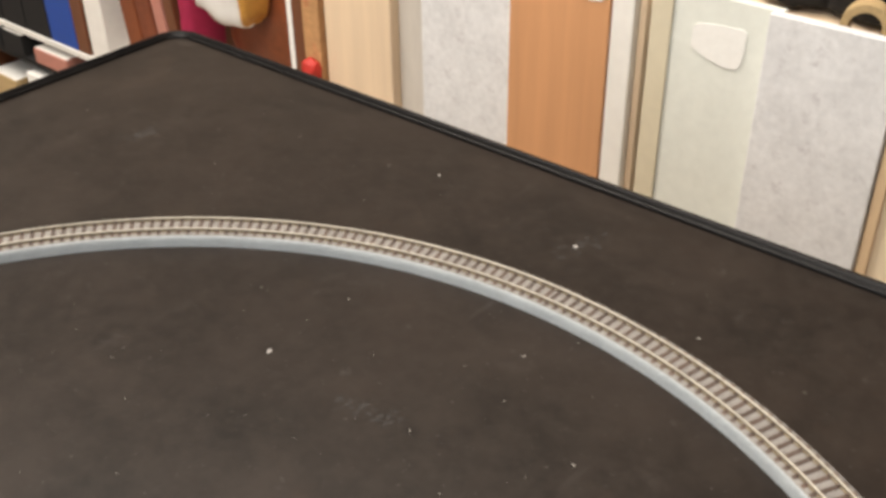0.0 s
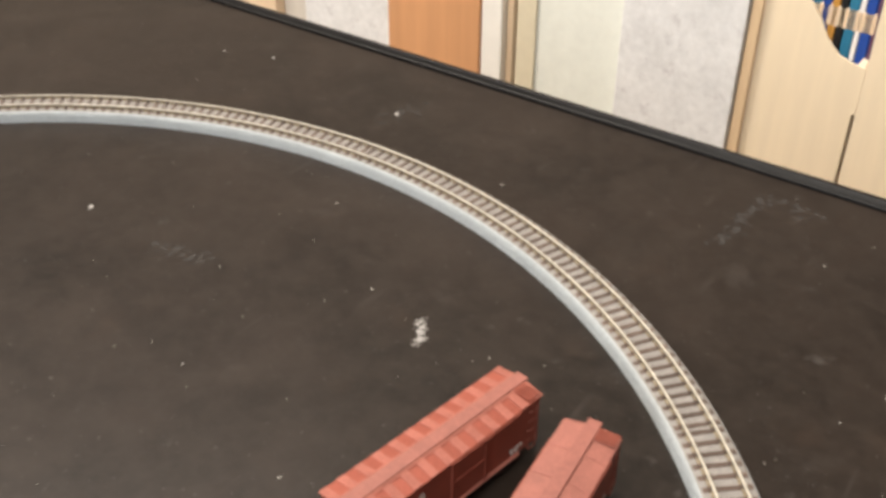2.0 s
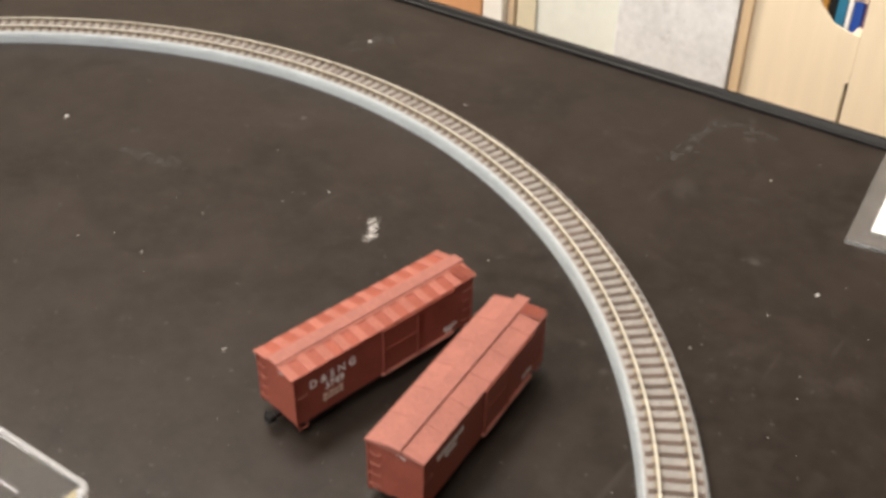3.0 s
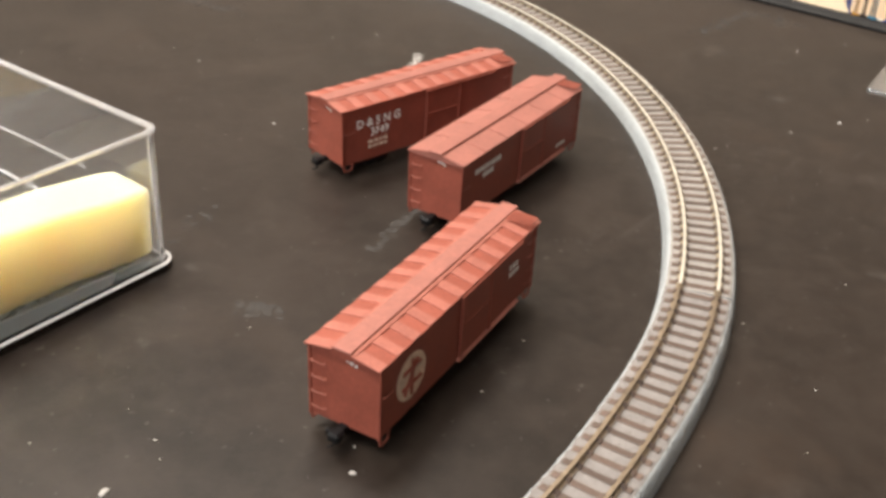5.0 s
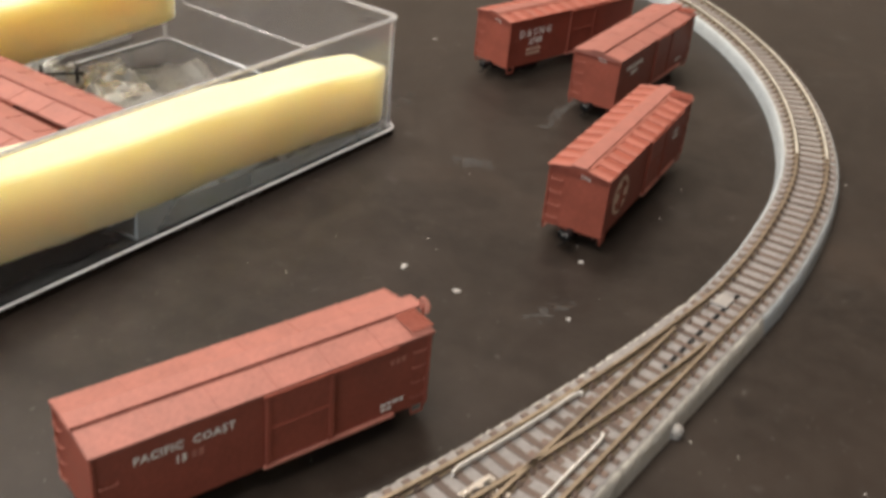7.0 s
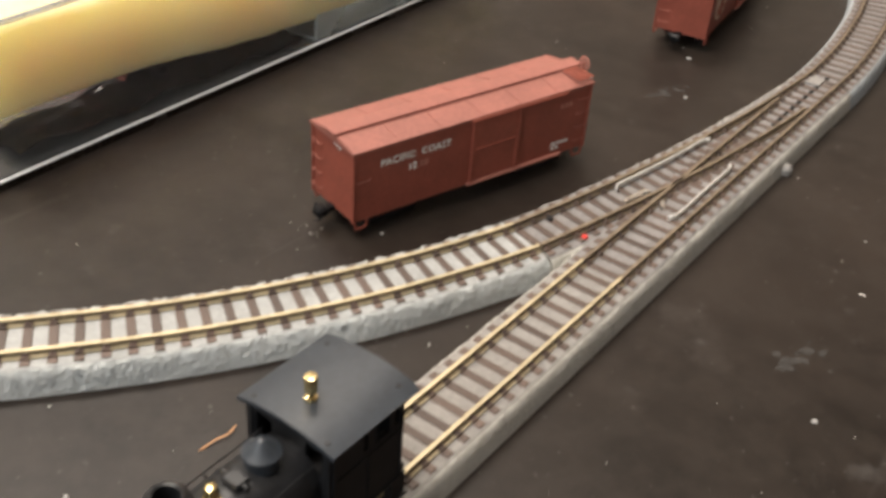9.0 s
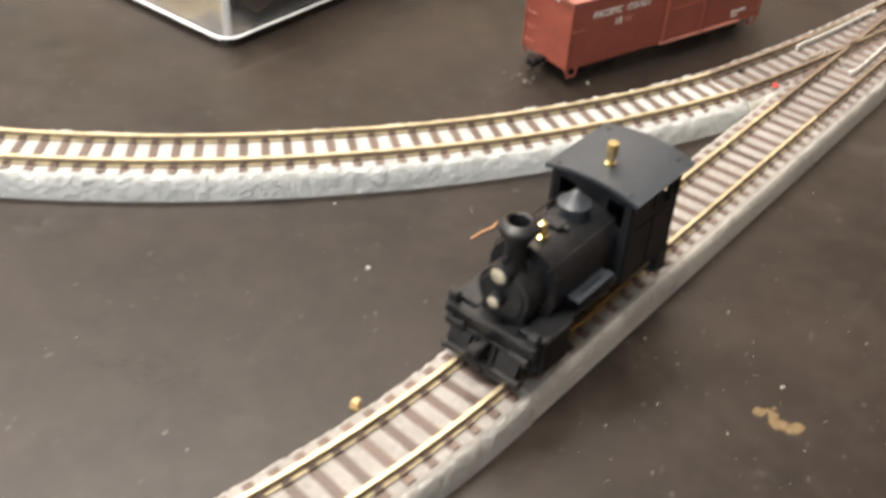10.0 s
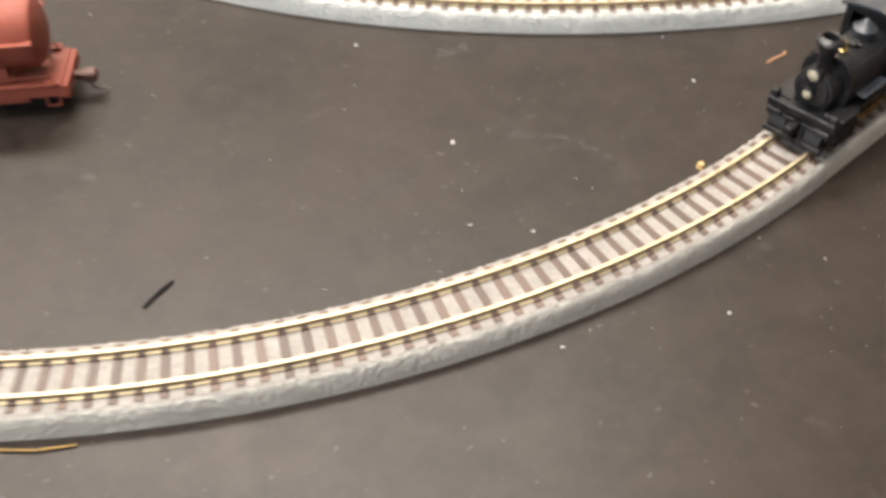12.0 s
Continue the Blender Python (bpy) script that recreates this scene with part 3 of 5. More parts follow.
def tape_roll(u, w, z):
    t = thing("tape_roll", beyond(u, w, z, 12, 0, 0), "brown cardboard tape roll standing on edge", "tape roll")
    bm = bmesh.new()
    n = 28
    for r0, r1, y0, y1 in ((13.5, 20, 0, 18),):
        rings = [[bm.verts.new((r * math.cos(2 * math.pi * i / n), y, r1 + r * math.sin(2 * math.pi * i / n))) for i in range(n)] for r, y in ((r0, y0), (r1, y0), (r1, y1), (r0, y1))]
        for k in range(4):
            p, q = rings[k], rings[(k + 1) % 4]
            for i in range(n):
                bm.faces.new((p[i], p[(i + 1) % n], q[(i + 1) % n], q[i]))
    smooth(part("ring", bm, STRAW, t), 40)


tape_roll(206, 508, BASE - 126.8)

# ---------------------------------------------------------------- the track
LOOP, RADIUS = Vector((-146.8, 95.7)), 218.2
LEAD, LEAD_TURN = Vector((-31.5, -97.65)), radians(47.1)          # a point on the straight road and its direction
OUTER, INNER = Vector((-283.9, -50.7)), Vector((-183.2, 71.0))
RAIL_TOP, GAUGE = 5.78, 3.83


def arc(centre, r, a0, a1, step=2.0):
    n = max(2, int(abs(a1 - a0) * r * 0.01745 / step))
    return [(centre.x + r * math.cos(radians(a0 + (a1 - a0) * i / n)), centre.y + r * math.sin(radians(a0 + (a1 - a0) * i / n))) for i in range(n + 1)]


def spline(points, step=2.0):
    """A smooth path through points."""
    pts = [Vector(p) for p in points]
    pts = [pts[0] * 2 - pts[1]] + pts + [pts[-1] * 2 - pts[-2]]
    out = []
    for i in range(1, len(pts) - 2):
        p0, p1, p2, p3 = pts[i - 1:i + 3]
        n = max(2, int((p2 - p1).length / step))
        for k in range(n):
            u = k / n
            out.append(tuple(0.5 * (2 * p1 + (p2 - p0) * u + (2 * p0 - 5 * p1 + 4 * p2 - p3) * u * u + (3 * p1 - p0 - 3 * p2 + p3) * u ** 3)))
    out.append(tuple(pts[-2]))
    return out


def lead(d):
    """A point of the straight road, d mm on from LEAD towards the outer curve."""
    return (LEAD.x - math.cos(LEAD_TURN) * d, LEAD.y - math.sin(LEAD_TURN) * d)


def inner_road(d):
    """The diverging road of the turnout, d mm on along the straight one."""
    run = d + 62
    off = -(0.0010 * run + 0.045) * run
    x, y = lead(d)
    return (x + math.sin(LEAD_TURN) * off, y - math.cos(LEAD_TURN) * off)


def along_path(path, pitch, start=0.0):
    """Points and headings every pitch mm."""
    out, want, run = [], start, 0.0
    for p, q in zip(path, path[1:]):
        p, q = Vector(p), Vector(q)
        l = (q - p).length
        while want <= run + l:
            u = (want - run) / l
            out.append((p.lerp(q, u), math.atan2(q.y - p.y, q.x - p.x)))
            want += pitch
        run += l
    return out


HEAD = [(-0.3, RAIL_TOP), (0.3, RAIL_TOP), (0.34, RAIL_TOP - 0.28), (0.12, RAIL_TOP - 0.4), (0.12, 4.82), (0.82, 4.76), (0.82, 4.5), (-0.82, 4.5), (-0.82, 4.76), (-0.12, 4.82), (-0.12, RAIL_TOP - 0.4), (-0.34, RAIL_TOP - 0.28)]


def rough_bed(bm, path, scale=1.0, rough=1.0):
    """Moulded ballast: the bed's section along a path, its shoulders lumpy and uneven."""
    section = [(-7.95, 0), (7.95, 0), (7.88, 0.5), (7.75, 1.4), (7.6, 2.3), (7.4, 3.1), (7.1, 3.75), (6.7, 4.2), (6.1, 4.4), (4.2, 4.42), (2.0, 4.4), (0, 4.42), (-2.0, 4.4), (-4.2, 4.42), (-6.1, 4.4), (-6.7, 4.2), (-7.1, 3.75), (-7.4, 3.1), (-7.6, 2.3), (-7.75, 1.4), (-7.88, 0.5)]
    runs = [(p, a) for p, a in along_path(path, 0.75)] + [(Vector(path[-1]), math.atan2(path[-1][1] - path[-2][1], path[-1][0] - path[-2][0]))]
    rings = []
    for p, a in runs:
        right = Vector((math.sin(a), -math.cos(a)))
        ring = []
        for s, h in section:
            x, y = p.x + right.x * s, p.y + right.y * s
            q = Vector((x * 0.7, y * 0.7, h * 0.7))
            lump = (noise.noise(q * 1.9) * 0.34 + noise.noise(q * 0.8) * 0.12) * min(1.0, 0.15 + h * 0.25) * rough
            if h < 0.1:
                lump = 0
            out = lump * (1 if abs(s) > 6.2 else 0) * (1 if s > 0 else -1)
            up = lump * (0.5 if 5.0 < abs(s) < 7.3 else 0.3 if abs(s) < 5 else 0)
            ring.append(bm.verts.new((x + right.x * out, y + right.y * out, (h + up) * scale)))
        rings.append(ring)
    n = len(section)
    for p, q in zip(rings, rings[1:]):
        for i in range(n):
            f = bm.faces.new((p[i], p[(i + 1) % n], q[(i + 1) % n], q[i]))
            # top faces take the second material, the one darkened for the light
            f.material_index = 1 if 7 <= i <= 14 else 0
    bm.faces.new(rings[0])
    bm.faces.new(rings[-1][::-1])



def sleeper_mesh():
    bm = bmesh.new()
    block(bm, -0.74, 0.74, -6.15, 6.15, 3.9, 4.6, 0.1)
    for y in (-GAUGE, GAUGE):
        for d in (-0.62, 0.62):
            block(bm, -0.62, 0.62, y + d - 0.46, y + d + 0.46, 4.5, 5.02, 0.08)
            block(bm, -0.26, 0.26, y + d * 0.8 - 0.24, y + d * 0.8 + 0.24, 4.9, RAIL_TOP - 0.42, 0.06)
    bmesh.ops.scale(bm, vec=(MM, MM, MM), verts=bm.verts)
    mesh = bpy.data.meshes.new("sleeper")
    bm.to_mesh(mesh)
    bm.free()
    mesh.materials.append(SLEEPER)
    return mesh


SLEEPER_MESH = sleeper_mesh()


def rail(path, off, owner, origin, name="rail", metal=None):
    bm = bmesh.new()
    sweep(bm, [(x - origin.x, y - origin.y) for x, y in path], [(s + off, h) for s, h in HEAD])
    bm.faces.ensure_lookup_table()
    for k in range((len(path) - 1) * len(HEAD)):
        # web faces, and on the loop the foot too, take the shaded colour
        if k % len(HEAD) in ((2, 3, 4, 5, 7, 8, 9, 10) if metal is LOOP_RAIL else (2, 3, 9, 10)):
            bm.faces[k].material_index = 1
    return smooth(part(name, bm, (metal or RAIL, WEB), owner), 30)


def sleepers(path, owner, origin, pitch=3.75):
    for i, (p, a) in enumerate(along_path(path, pitch, pitch / 2)):
        ob = new("sleeper", SLEEPER_MESH)
        ob.parent = owner
        ob.location = ((p.x - origin.x) * MM, (p.y - origin.y) * MM, 0)
        ob.rotation_euler = (0, 0, a)


def track_section(name, path, label, bed=None, rough=1.0, metal=None):
    origin = Vector(path[len(path) // 2])
    t = thing(name, place(origin.x, origin.y), label, "model track", "track sections of the layout")
    bm = bmesh.new()
    rough_bed(bm, [(x - origin.x, y - origin.y) for x, y in path], 1.0, rough)
    smooth(part("roadbed", bm, bed or (ROADBED, DIMMED), t), 60)
    rail(path, -GAUGE, t, origin, metal=metal)
    rail(path, GAUGE, t, origin, metal=metal)
    sleepers(path, t, origin)
    return t


label = "curved model railway track with grey roadbed and brass rails"
for a0, a1 in ((176, 137.03), (137, 92.03), (92, 47.03), (47, 2.03), (2, -21.65)):
    track_section("curved_track", arc(LOOP, RADIUS, a0, a1), label, (LOOP_BED, DIMMED), 0.45, LOOP_RAIL)
ease = spline([LOOP + Vector((math.cos(radians(a)), math.sin(radians(a)))) * r for a, r in ((-21.7, 218.2), (-25, 217.9), (-29, 217.2), (-33, 216.5), (-37, 216.2), (-40.5, 216.1))] + [lead(-62.05)])
track_section("short_curved_track", ease, "short curved model railway track with grey roadbed", (LOOP_BED, DARK_BALLAST), 0.7, OLD_RAIL)
track_section("straight_track", [lead(d) for d in np.linspace(42.05, 137.3, 34)], "straight model railway track with grey roadbed and brass rails", (SHADED_BED, DIMMED), 0.5)
track_section("curved_track", arc(OUTER, 217.0, -42.95, -86), label, rough=0.9)
track_section("curved_track", arc(OUTER, 217.0, -86.005, -118), label, rough=0.9)
eased = [(INNER.x + r * math.cos(radians(q)), INNER.y + r * math.sin(radians(q))) for q, r in ((q, 217.7 + 1.8 * max(0, (q + 80) / 20.6)) for q in np.linspace(-59.45, -86, 52))]
track_section("curved_track", eased, "curved model railway track with pale rough roadbed and gold rails", (LIT_BED, PALE_BALLAST), 1.7)
track_section("curved_track", arc(INNER, 217.7, -86.005, -116), "curved model railway track with pale rough roadbed and gold rails", (LIT_BED, PALE_BALLAST), 1.7)


def turnout():
    main = [lead(d) for d in np.arange(-62, 42.1, 2.0)]
    branch = [inner_road(d) for d in np.arange(-62, 42.1, 2.0)]
    o = Vector(lead(-10))
    t = thing("turnout_track", place(o.x, o.y), "model railway turnout with two roads, guard rails and a hand lever", "model track", "track sections of the layout")
    bm = bmesh.new()
    rough_bed(bm, [(x - o.x, y - o.y) for x, y in main])
    smooth(part("roadbed", bm, (SHADED_BED, DARK_BALLAST), t), 60)
    bm = bmesh.new()
    rough_bed(bm, [(x - o.x, y - o.y) for x, y in branch[4:]], 0.97)
    smooth(part("branch_roadbed", bm, (SHADED_BED, DARK_BALLAST), t), 60)
    rail(main, -GAUGE, t, o, "stock_rail", OLD_RAIL)
    rail(branch, GAUGE, t, o, "stock_rail", OLD_RAIL)
    rail(main[9:], GAUGE, t, o, "closure_rail", OLD_RAIL)
    rail(branch[9:], -GAUGE, t, o, "closure_rail", OLD_RAIL)
    # sleepers under the straight road, longer where both roads share them
    for i, (p, a) in enumerate(along_path(main, 3.75, 1.6)):
        ob = new("sleeper", SLEEPER_MESH)
        ob.parent = t
        ob.location, ob.rotation_euler = ((p.x - o.x) * MM, (p.y - o.y) * MM, 0), (0, 0, a)
    for i, (p, a) in enumerate(along_path(branch[20:], 3.75, 0.5)):
        ob = new("sleeper", SLEEPER_MESH)
        ob.parent = t
        ob.location, ob.rotation_euler = ((p.x - o.x) * MM, (p.y - o.y) * MM, -0.00004), (0, 0, a)
    # guard rails with turned-in ends, frog, point blades' tie bar and the lever knob
    wire = [(-0.2, 4.6), (0.2, 4.6), (0.24, 5.4), (0.1, 5.65), (-0.1, 5.65), (-0.24, 5.4)]
    for line in (((-51.2, -101.6), (-50.2, -100.1), (-44.0, -95.4), (-35.5, -88.7), (-28.0, -82.4), (-26.6, -82.2)),
                 ((-43.7, -111.7), (-42.2, -111.4), (-37.0, -105.9), (-32.5, -100.9), (-26.0, -93.9), (-25.7, -92.5))):
        bm = bmesh.new()
        sweep(bm, [(x - o.x, y - o.y) for x, y in spline(line, 1.0)], wire)
        part("guard_rail", bm, BRIGHT, t, "bright nickel guard rail")
    bm = bmesh.new()
    for x, y in ((-49.4, -105.6), (-47.2, -104.4), (-45.2, -103.0), (-43.8, -107.9)):
        tube(bm, (x - o.x, y - o.y, 4.5), (x - o.x, y - o.y, 5.5), 0.6, 0.42, 8)
    for a, b in (((-50.8, -106.2), (-45.4, -102.0)), ((-46.0, -104.6), (-43.0, -106.4))):
        sweep(bm, [(a[0] - o.x, a[1] - o.y), (b[0] - o.x, b[1] - o.y)], [(-0.5, 4.5), (0.5, 4.5), (0.4, 5.25), (-0.4, 5.25)])
    part("frog", bm, NICKEL, t, "worn silver crossing with rivets")
    b = Vector(lead(-61)) - o
    d = Vector((math.cos(LEAD_TURN), math.sin(LEAD_TURN)))
    bm = bmesh.new()
    m = Matrix.Translation((b.x - 1.2, b.y + 1.1, 4.7)) @ Matrix.Rotation(LEAD_TURN, 4, "Z")
    vs = block(bm, -2.2, 2.2, -1.9, 1.9, -0.4, 0.25, 0.15)
    bmesh.ops.transform(bm, matrix=m, verts=bm.verts)
    part("tie_bar", bm, DIMMED, t, "pale grey plastic tie bar plate")
    bm = bmesh.new()
    sweep(bm, [(-9.7 - o.x, -74.1 - o.y), (1.7 - o.x, -61.8 - o.y), (13.2 - o.x, -49.6 - o.y)], [(-0.45, 4.3), (0.45, 4.3), (0.45, 4.57), (-0.45, 4.57)])
    part("slide_bar", bm, BLACK, t, "black plastic slide strip between the rails")
    bm = bmesh.new()
    turned(bm, [(0.4, 0.0), (1.2, 0.02), (1.4, 0.7), (1.3, 1.6), (0.9, 2.2), (0.3, 2.4)], (-10.6 - o.x, -87.2 - o.y, 0), sides=14)
    block(bm, -10.6 - o.x - 2.6, -10.6 - o.x - 1.0, -87.2 - o.y + 0.2, -87.2 - o.y + 1.6, 0.3, 1.2, 0.2)
    smooth(part("lever_knob", bm, DIMMED, t, "round grey plastic lever knob"), 50)
    bm = bmesh.new()
    block(bm, -10.6 - o.x - 5.4, -10.6 - o.x - 2.2, -87.2 - o.y - 0.6, -87.2 - o.y + 2.6, 0.1, 1.0, 0.25)
    part("lever_plate", bm, SHADED_BED, t, "flat grey tab under the lever knob")


turnout()
# ---------------------------------------------------------------- boxcars
HALF_L, HALF_W, EAVE, SILL = 28.75, 7.3, 18.2, 3.6


def wheelset(owner, x, z=2.2, r=2.2):
    bm = bmesh.new()
    tube(bm, (x, -4.6, z), (x, 4.6, z), 0.45, sides=8)
    for s in (-1, 1):
        tube(bm, (x, s * 3.9, z), (x, s * 4.5, z), r * 0.86, sides=18)
        tube(bm, (x, s * 3.7, z), (x, s * 3.95, z), r, sides=18)
    return smooth(part("wheelset", bm, BLACK, owner), 40)


def truck(owner, x):
    bm = bmesh.new()
    for s in (-1, 1):
        prism(bm, [(x - 5.6, 2.9), (x - 4.9, 1.2), (x - 3.4, 1.2), (x - 2.0, 1.9), (x - 1.2, 1.1), (x + 1.2, 1.1), (x + 2.0, 1.9), (x + 3.4, 1.2), (x + 4.9, 1.2), (x + 5.6, 2.9), (x + 1.6, 3.5), (x - 1.6, 3.5)], s * 4.75, s * 5.5)
    block(bm, x - 1.4, x + 1.4, -4.8, 4.8, 2.0, 3.7, 0.2)
    t = part("truck", bm, BLACK, owner, "black plastic four-wheel truck")
    for dx in (-4.1, 4.1):
        wheelset(t, x + dx)
    return t


def grab(owner, a, b, out):
    """A small grab iron between two points, standing off by out."""
    a, b, out = Vector(a), Vector(b), Vector(out)
    bm = bmesh.new()
    tube(bm, a + out, b + out, 0.11, sides=6)
    tube(bm, a, a + out, 0.14, sides=5)
    tube(bm, b, b + out, 0.14, sides=5)
    return part("grab_iron", bm, CAR_RIB, owner)


def bars(owner, rows, x0, side_y, material=None):
    """Unreadable lettering on the car's side: short raised strokes, rows of (z, height, widths, gap, start)."""
    for z, h, widths, gap, x in rows:
        bm = bmesh.new()
        at = x0 + x
        for w in widths:
            block(bm, at, at + w, side_y - 0.07, side_y + 0.02, z - h / 2, z + h / 2)
            at += w + gap
        part("lettering", bm, material or WHITE_INK, owner, "small white printed lettering")


def boxcar(x, y, turn, label, roof, marks, z=0.0, rx=0.0, ry=0.0, group="boxcars on the table", wheels=True, brake=-1.5):
    t = thing("boxcar", place(x, y, z, turn, rx, ry), label, "model boxcar", group)
    w = HALF_W - 0.45
    # body with corner posts, underside closed
    bm = bmesh.new()
    prism(bm, [(-w, SILL + 0.1), (w, SILL + 0.1), (w, EAVE - 0.2), (0, EAVE + 0.85), (-w, EAVE - 0.2)], -HALF_L + 0.5, HALF_L - 0.5, "yz")
    for e in (-1, 1):
        for s in (-1, 1):
            post = bmesh.new()
            block(post, e * (HALF_L - 0.5) - 0.35, e * (HALF_L - 0.5) + 0.18, s * w - 0.35, s * w + 0.16, SILL, EAVE - 0.5, 0.08)
            part("corner_post", post, CAR_RED, t)
    part("body", bm, CAR_RED, t)
    # roof: two slopes with a drip edge, ribbed or plain sheets
    bm = bmesh.new()
    prism(bm, [(-HALF_W, EAVE - 0.45), (HALF_W, EAVE - 0.45), (HALF_W, EAVE), (0, EAVE + 1.25), (-HALF_W, EAVE)], -HALF_L, HALF_L, "yz")
    roof_part = part("roof", bm, CAR_RED if roof == "ribbed" else CAR_ROOF, t, "brown-red roof with a drip edge")
    if roof == "ribbed":
        for s in (-1, 1):
            bm = bmesh.new()
            for i in range(12):
                x0 = -HALF_L + 0.1 + i * (2 * HALF_L - 1.3) / 11
                prism(bm, [(s * HALF_W, EAVE - 0.02), (s * HALF_W, EAVE + 0.13), (s * 1.9, EAVE + 1.08), (s * 1.9, EAVE + 0.8)], x0 - 0.5, x0 + 1.9, "yz")
            prism(bm, [(s * 2.5, EAVE + 0.7), (s * 2.5, EAVE + 1.1), (s * 1.9, EAVE + 1.24), (s * 1.9, EAVE + 0.7)], -HALF_L + 0.1, HALF_L - 0.1, "yz")
            part("rib", bm, CAR_RIB, roof_part, "raised roof ribs, paler than the roof")
    else:
        for s in (-1, 1):
            bm = bmesh.new()
            for i in range(7):
                x0 = -HALF_L + 0.3 + i * (2 * HALF_L - 0.6) / 6
                prism(bm, [(s * HALF_W, EAVE - 0.02), (s * HALF_W, EAVE + 0.1), (s * 2.0, EAVE + 1.02), (s * 2.0, EAVE + 0.8)], x0 - 0.12, x0 + 0.12, "yz")
            part("seam", bm, CAR_ROOF, roof_part, "fine sheet seams")
    bm = bmesh.new()
    block(bm, -HALF_L - 0.3, HALF_L + 1.5, -1.75, 1.75, EAVE + 1.0, EAVE + 1.5, 0.08)
    for i in range(9):
        x0 = -HALF_L + 1.5 + i * 6.8
        block(bm, x0 - 0.4, x0 + 0.4, -1.7, 1.7, EAVE + 0.7, EAVE + 1.35)
    part("running_board", bm, CAR_ROOF, t)
    for k in range(5):
        bm = bmesh.new()
        block(bm, HALF_L - 4.2 + k * 0.85, HALF_L - 3.75 + k * 0.85, -HALF_W + 0.2, -1.8, EAVE + 1.15, EAVE + 1.35)
        part("lateral_slat", bm, CAR_RED, t)
    # doors with frames, one on either side, and their tracks
    for s in (-1, 1):
        bm = bmesh.new()
        yy = s * (w + 0.08)
        block(bm, -2.0, 9.5, min(yy, yy + s * 0.35), max(yy, yy + s * 0.35), SILL + 0.9, EAVE - 1.1, 0.05)
        for a, b, c, d in ((-2.2, -1.4, SILL + 0.7, EAVE - 0.8), (8.9, 9.7, SILL + 0.7, EAVE - 0.8), (-1.4, 8.9, SILL + 7.4, SILL + 7.9)):
            block(bm, a, b, min(yy, yy + s * 0.62), max(yy, yy + s * 0.62), c, d, 0.05)
        part("door", bm, CAR_RED, t, "sliding side door with a middle bar")
        bm = bmesh.new()
        block(bm, -2.6, 21.5, min(yy, yy + s * 0.7), max(yy, yy + s * 0.7), SILL + 0.15, SILL + 0.65, 0.06)
        part("door_track", bm, CAR_PALE, t, "worn pale door track")
        bm = bmesh.new()
        block(bm, -2.6, 21.5, min(yy, yy + s * 0.75), max(yy, yy + s * 0.75), EAVE - 0.95, EAVE - 0.4, 0.05)
        part("door_track", bm, CAR_RED, t)
    # ladders of grab irons, stirrups
    for e in (-1, 1):
        for i in range(4):
            zz = SILL + 2.2 + i * 3.1
            s = -e if e > 0 else 1
            grab(t, (e * (HALF_L - 0.4), s * 3.6, zz), (e * (HALF_L - 0.4), s * 6.2, zz), (e * 0.5, 0, 0))
            if e > 0 or i == 2:
                grab(t, (e * 27.6, -w, zz), (e * 25.0, -w, zz), (0, -0.4, 0))
            grab(t, (e * 27.6, w, zz), (e * 25.0, w, zz), (0, 0.4, 0))
        for s in (-1, 1):
            bm = bmesh.new()
            xx = e * 26.6
            for a, b in (((xx - 1.3, SILL + 0.3), (xx - 1.1, 2.1)), ((xx - 1.1, 2.1), (xx + 1.1, 2.1)), ((xx + 1.1, 2.1), (xx + 1.3, SILL + 0.3))):
                tube(bm, (a[0], s * w, a[1]), (b[0], s * w, b[1]), 0.22, sides=6)
            part("stirrup", bm, CAR_RED, t)
    # brake wheel on a staff
    bm = bmesh.new()
    wz = EAVE + brake
    tube(bm, (HALF_L + 0.9, -2.6, 6), (HALF_L + 0.9, -2.6, wz), 0.18, sides=6)
    staff = part("brake_staff", bm, CAR_RED, t)
    bm = bmesh.new()
    ring = [Vector((HALF_L + 1.1, -2.6 + 1.3 * math.cos(a), wz + 1.3 * math.sin(a))) for a in (2 * math.pi * i / 16 for i in range(17))]
    for p, q in zip(ring, ring[1:]):
        tube(bm, p, q, 0.17, sides=6)
    for i in range(4):
        tube(bm, ring[i * 2], ring[i * 2 + 8], 0.11, sides=5)
    part("brake_wheel", bm, CAR_PALE, staff, "small spoked brake wheel")
    # underframe, trucks, couplers
    bm = bmesh.new()
    block(bm, -27, 27, -1.2, 1.2, 3.0, SILL + 0.2)
    block(bm, -7, 7, -3.6, -1.4, 2.3, SILL + 0.2, 0.3)
    for s in (-1, 1):
        tube(bm, (-13, s * 3.4, 3.6), (0, s * 3.4, 2.4), 0.2, sides=5)
        tube(bm, (0, s * 3.4, 2.4), (13, s * 3.4, 3.6), 0.2, sides=5)
    part("underframe", bm, BLACK, t)
    if wheels:
        for xx in (-18.5, 18.5):
            truck(t, xx)
    for e in (-1, 1):
        bm = bmesh.new()
        block(bm, min(e * 25, e * 31), max(e * 25, e * 31), -0.8, 0.8, 3.0, 4.1, 0.15)
        block(bm, min(e * 29.8, e * 32.2), max(e * 29.8, e * 32.2), -1.4, 1.0, 2.6, 4.5, 0.4)
        block(bm, min(e * 30.4, e * 31.2), max(e * 30.4, e * 31.2), 0.8, 1.9, 2.8, 4.3, 0.2)
        tube(bm, (e * 30.8, -0.2, 2.7), (e * 30.6, 0.4, 1.2), 0.2, sides=5)
        tube(bm, (e * 30.6, 0.4, 1.2), (e * 31.6, 1.2, 0.8), 0.2, sides=5)
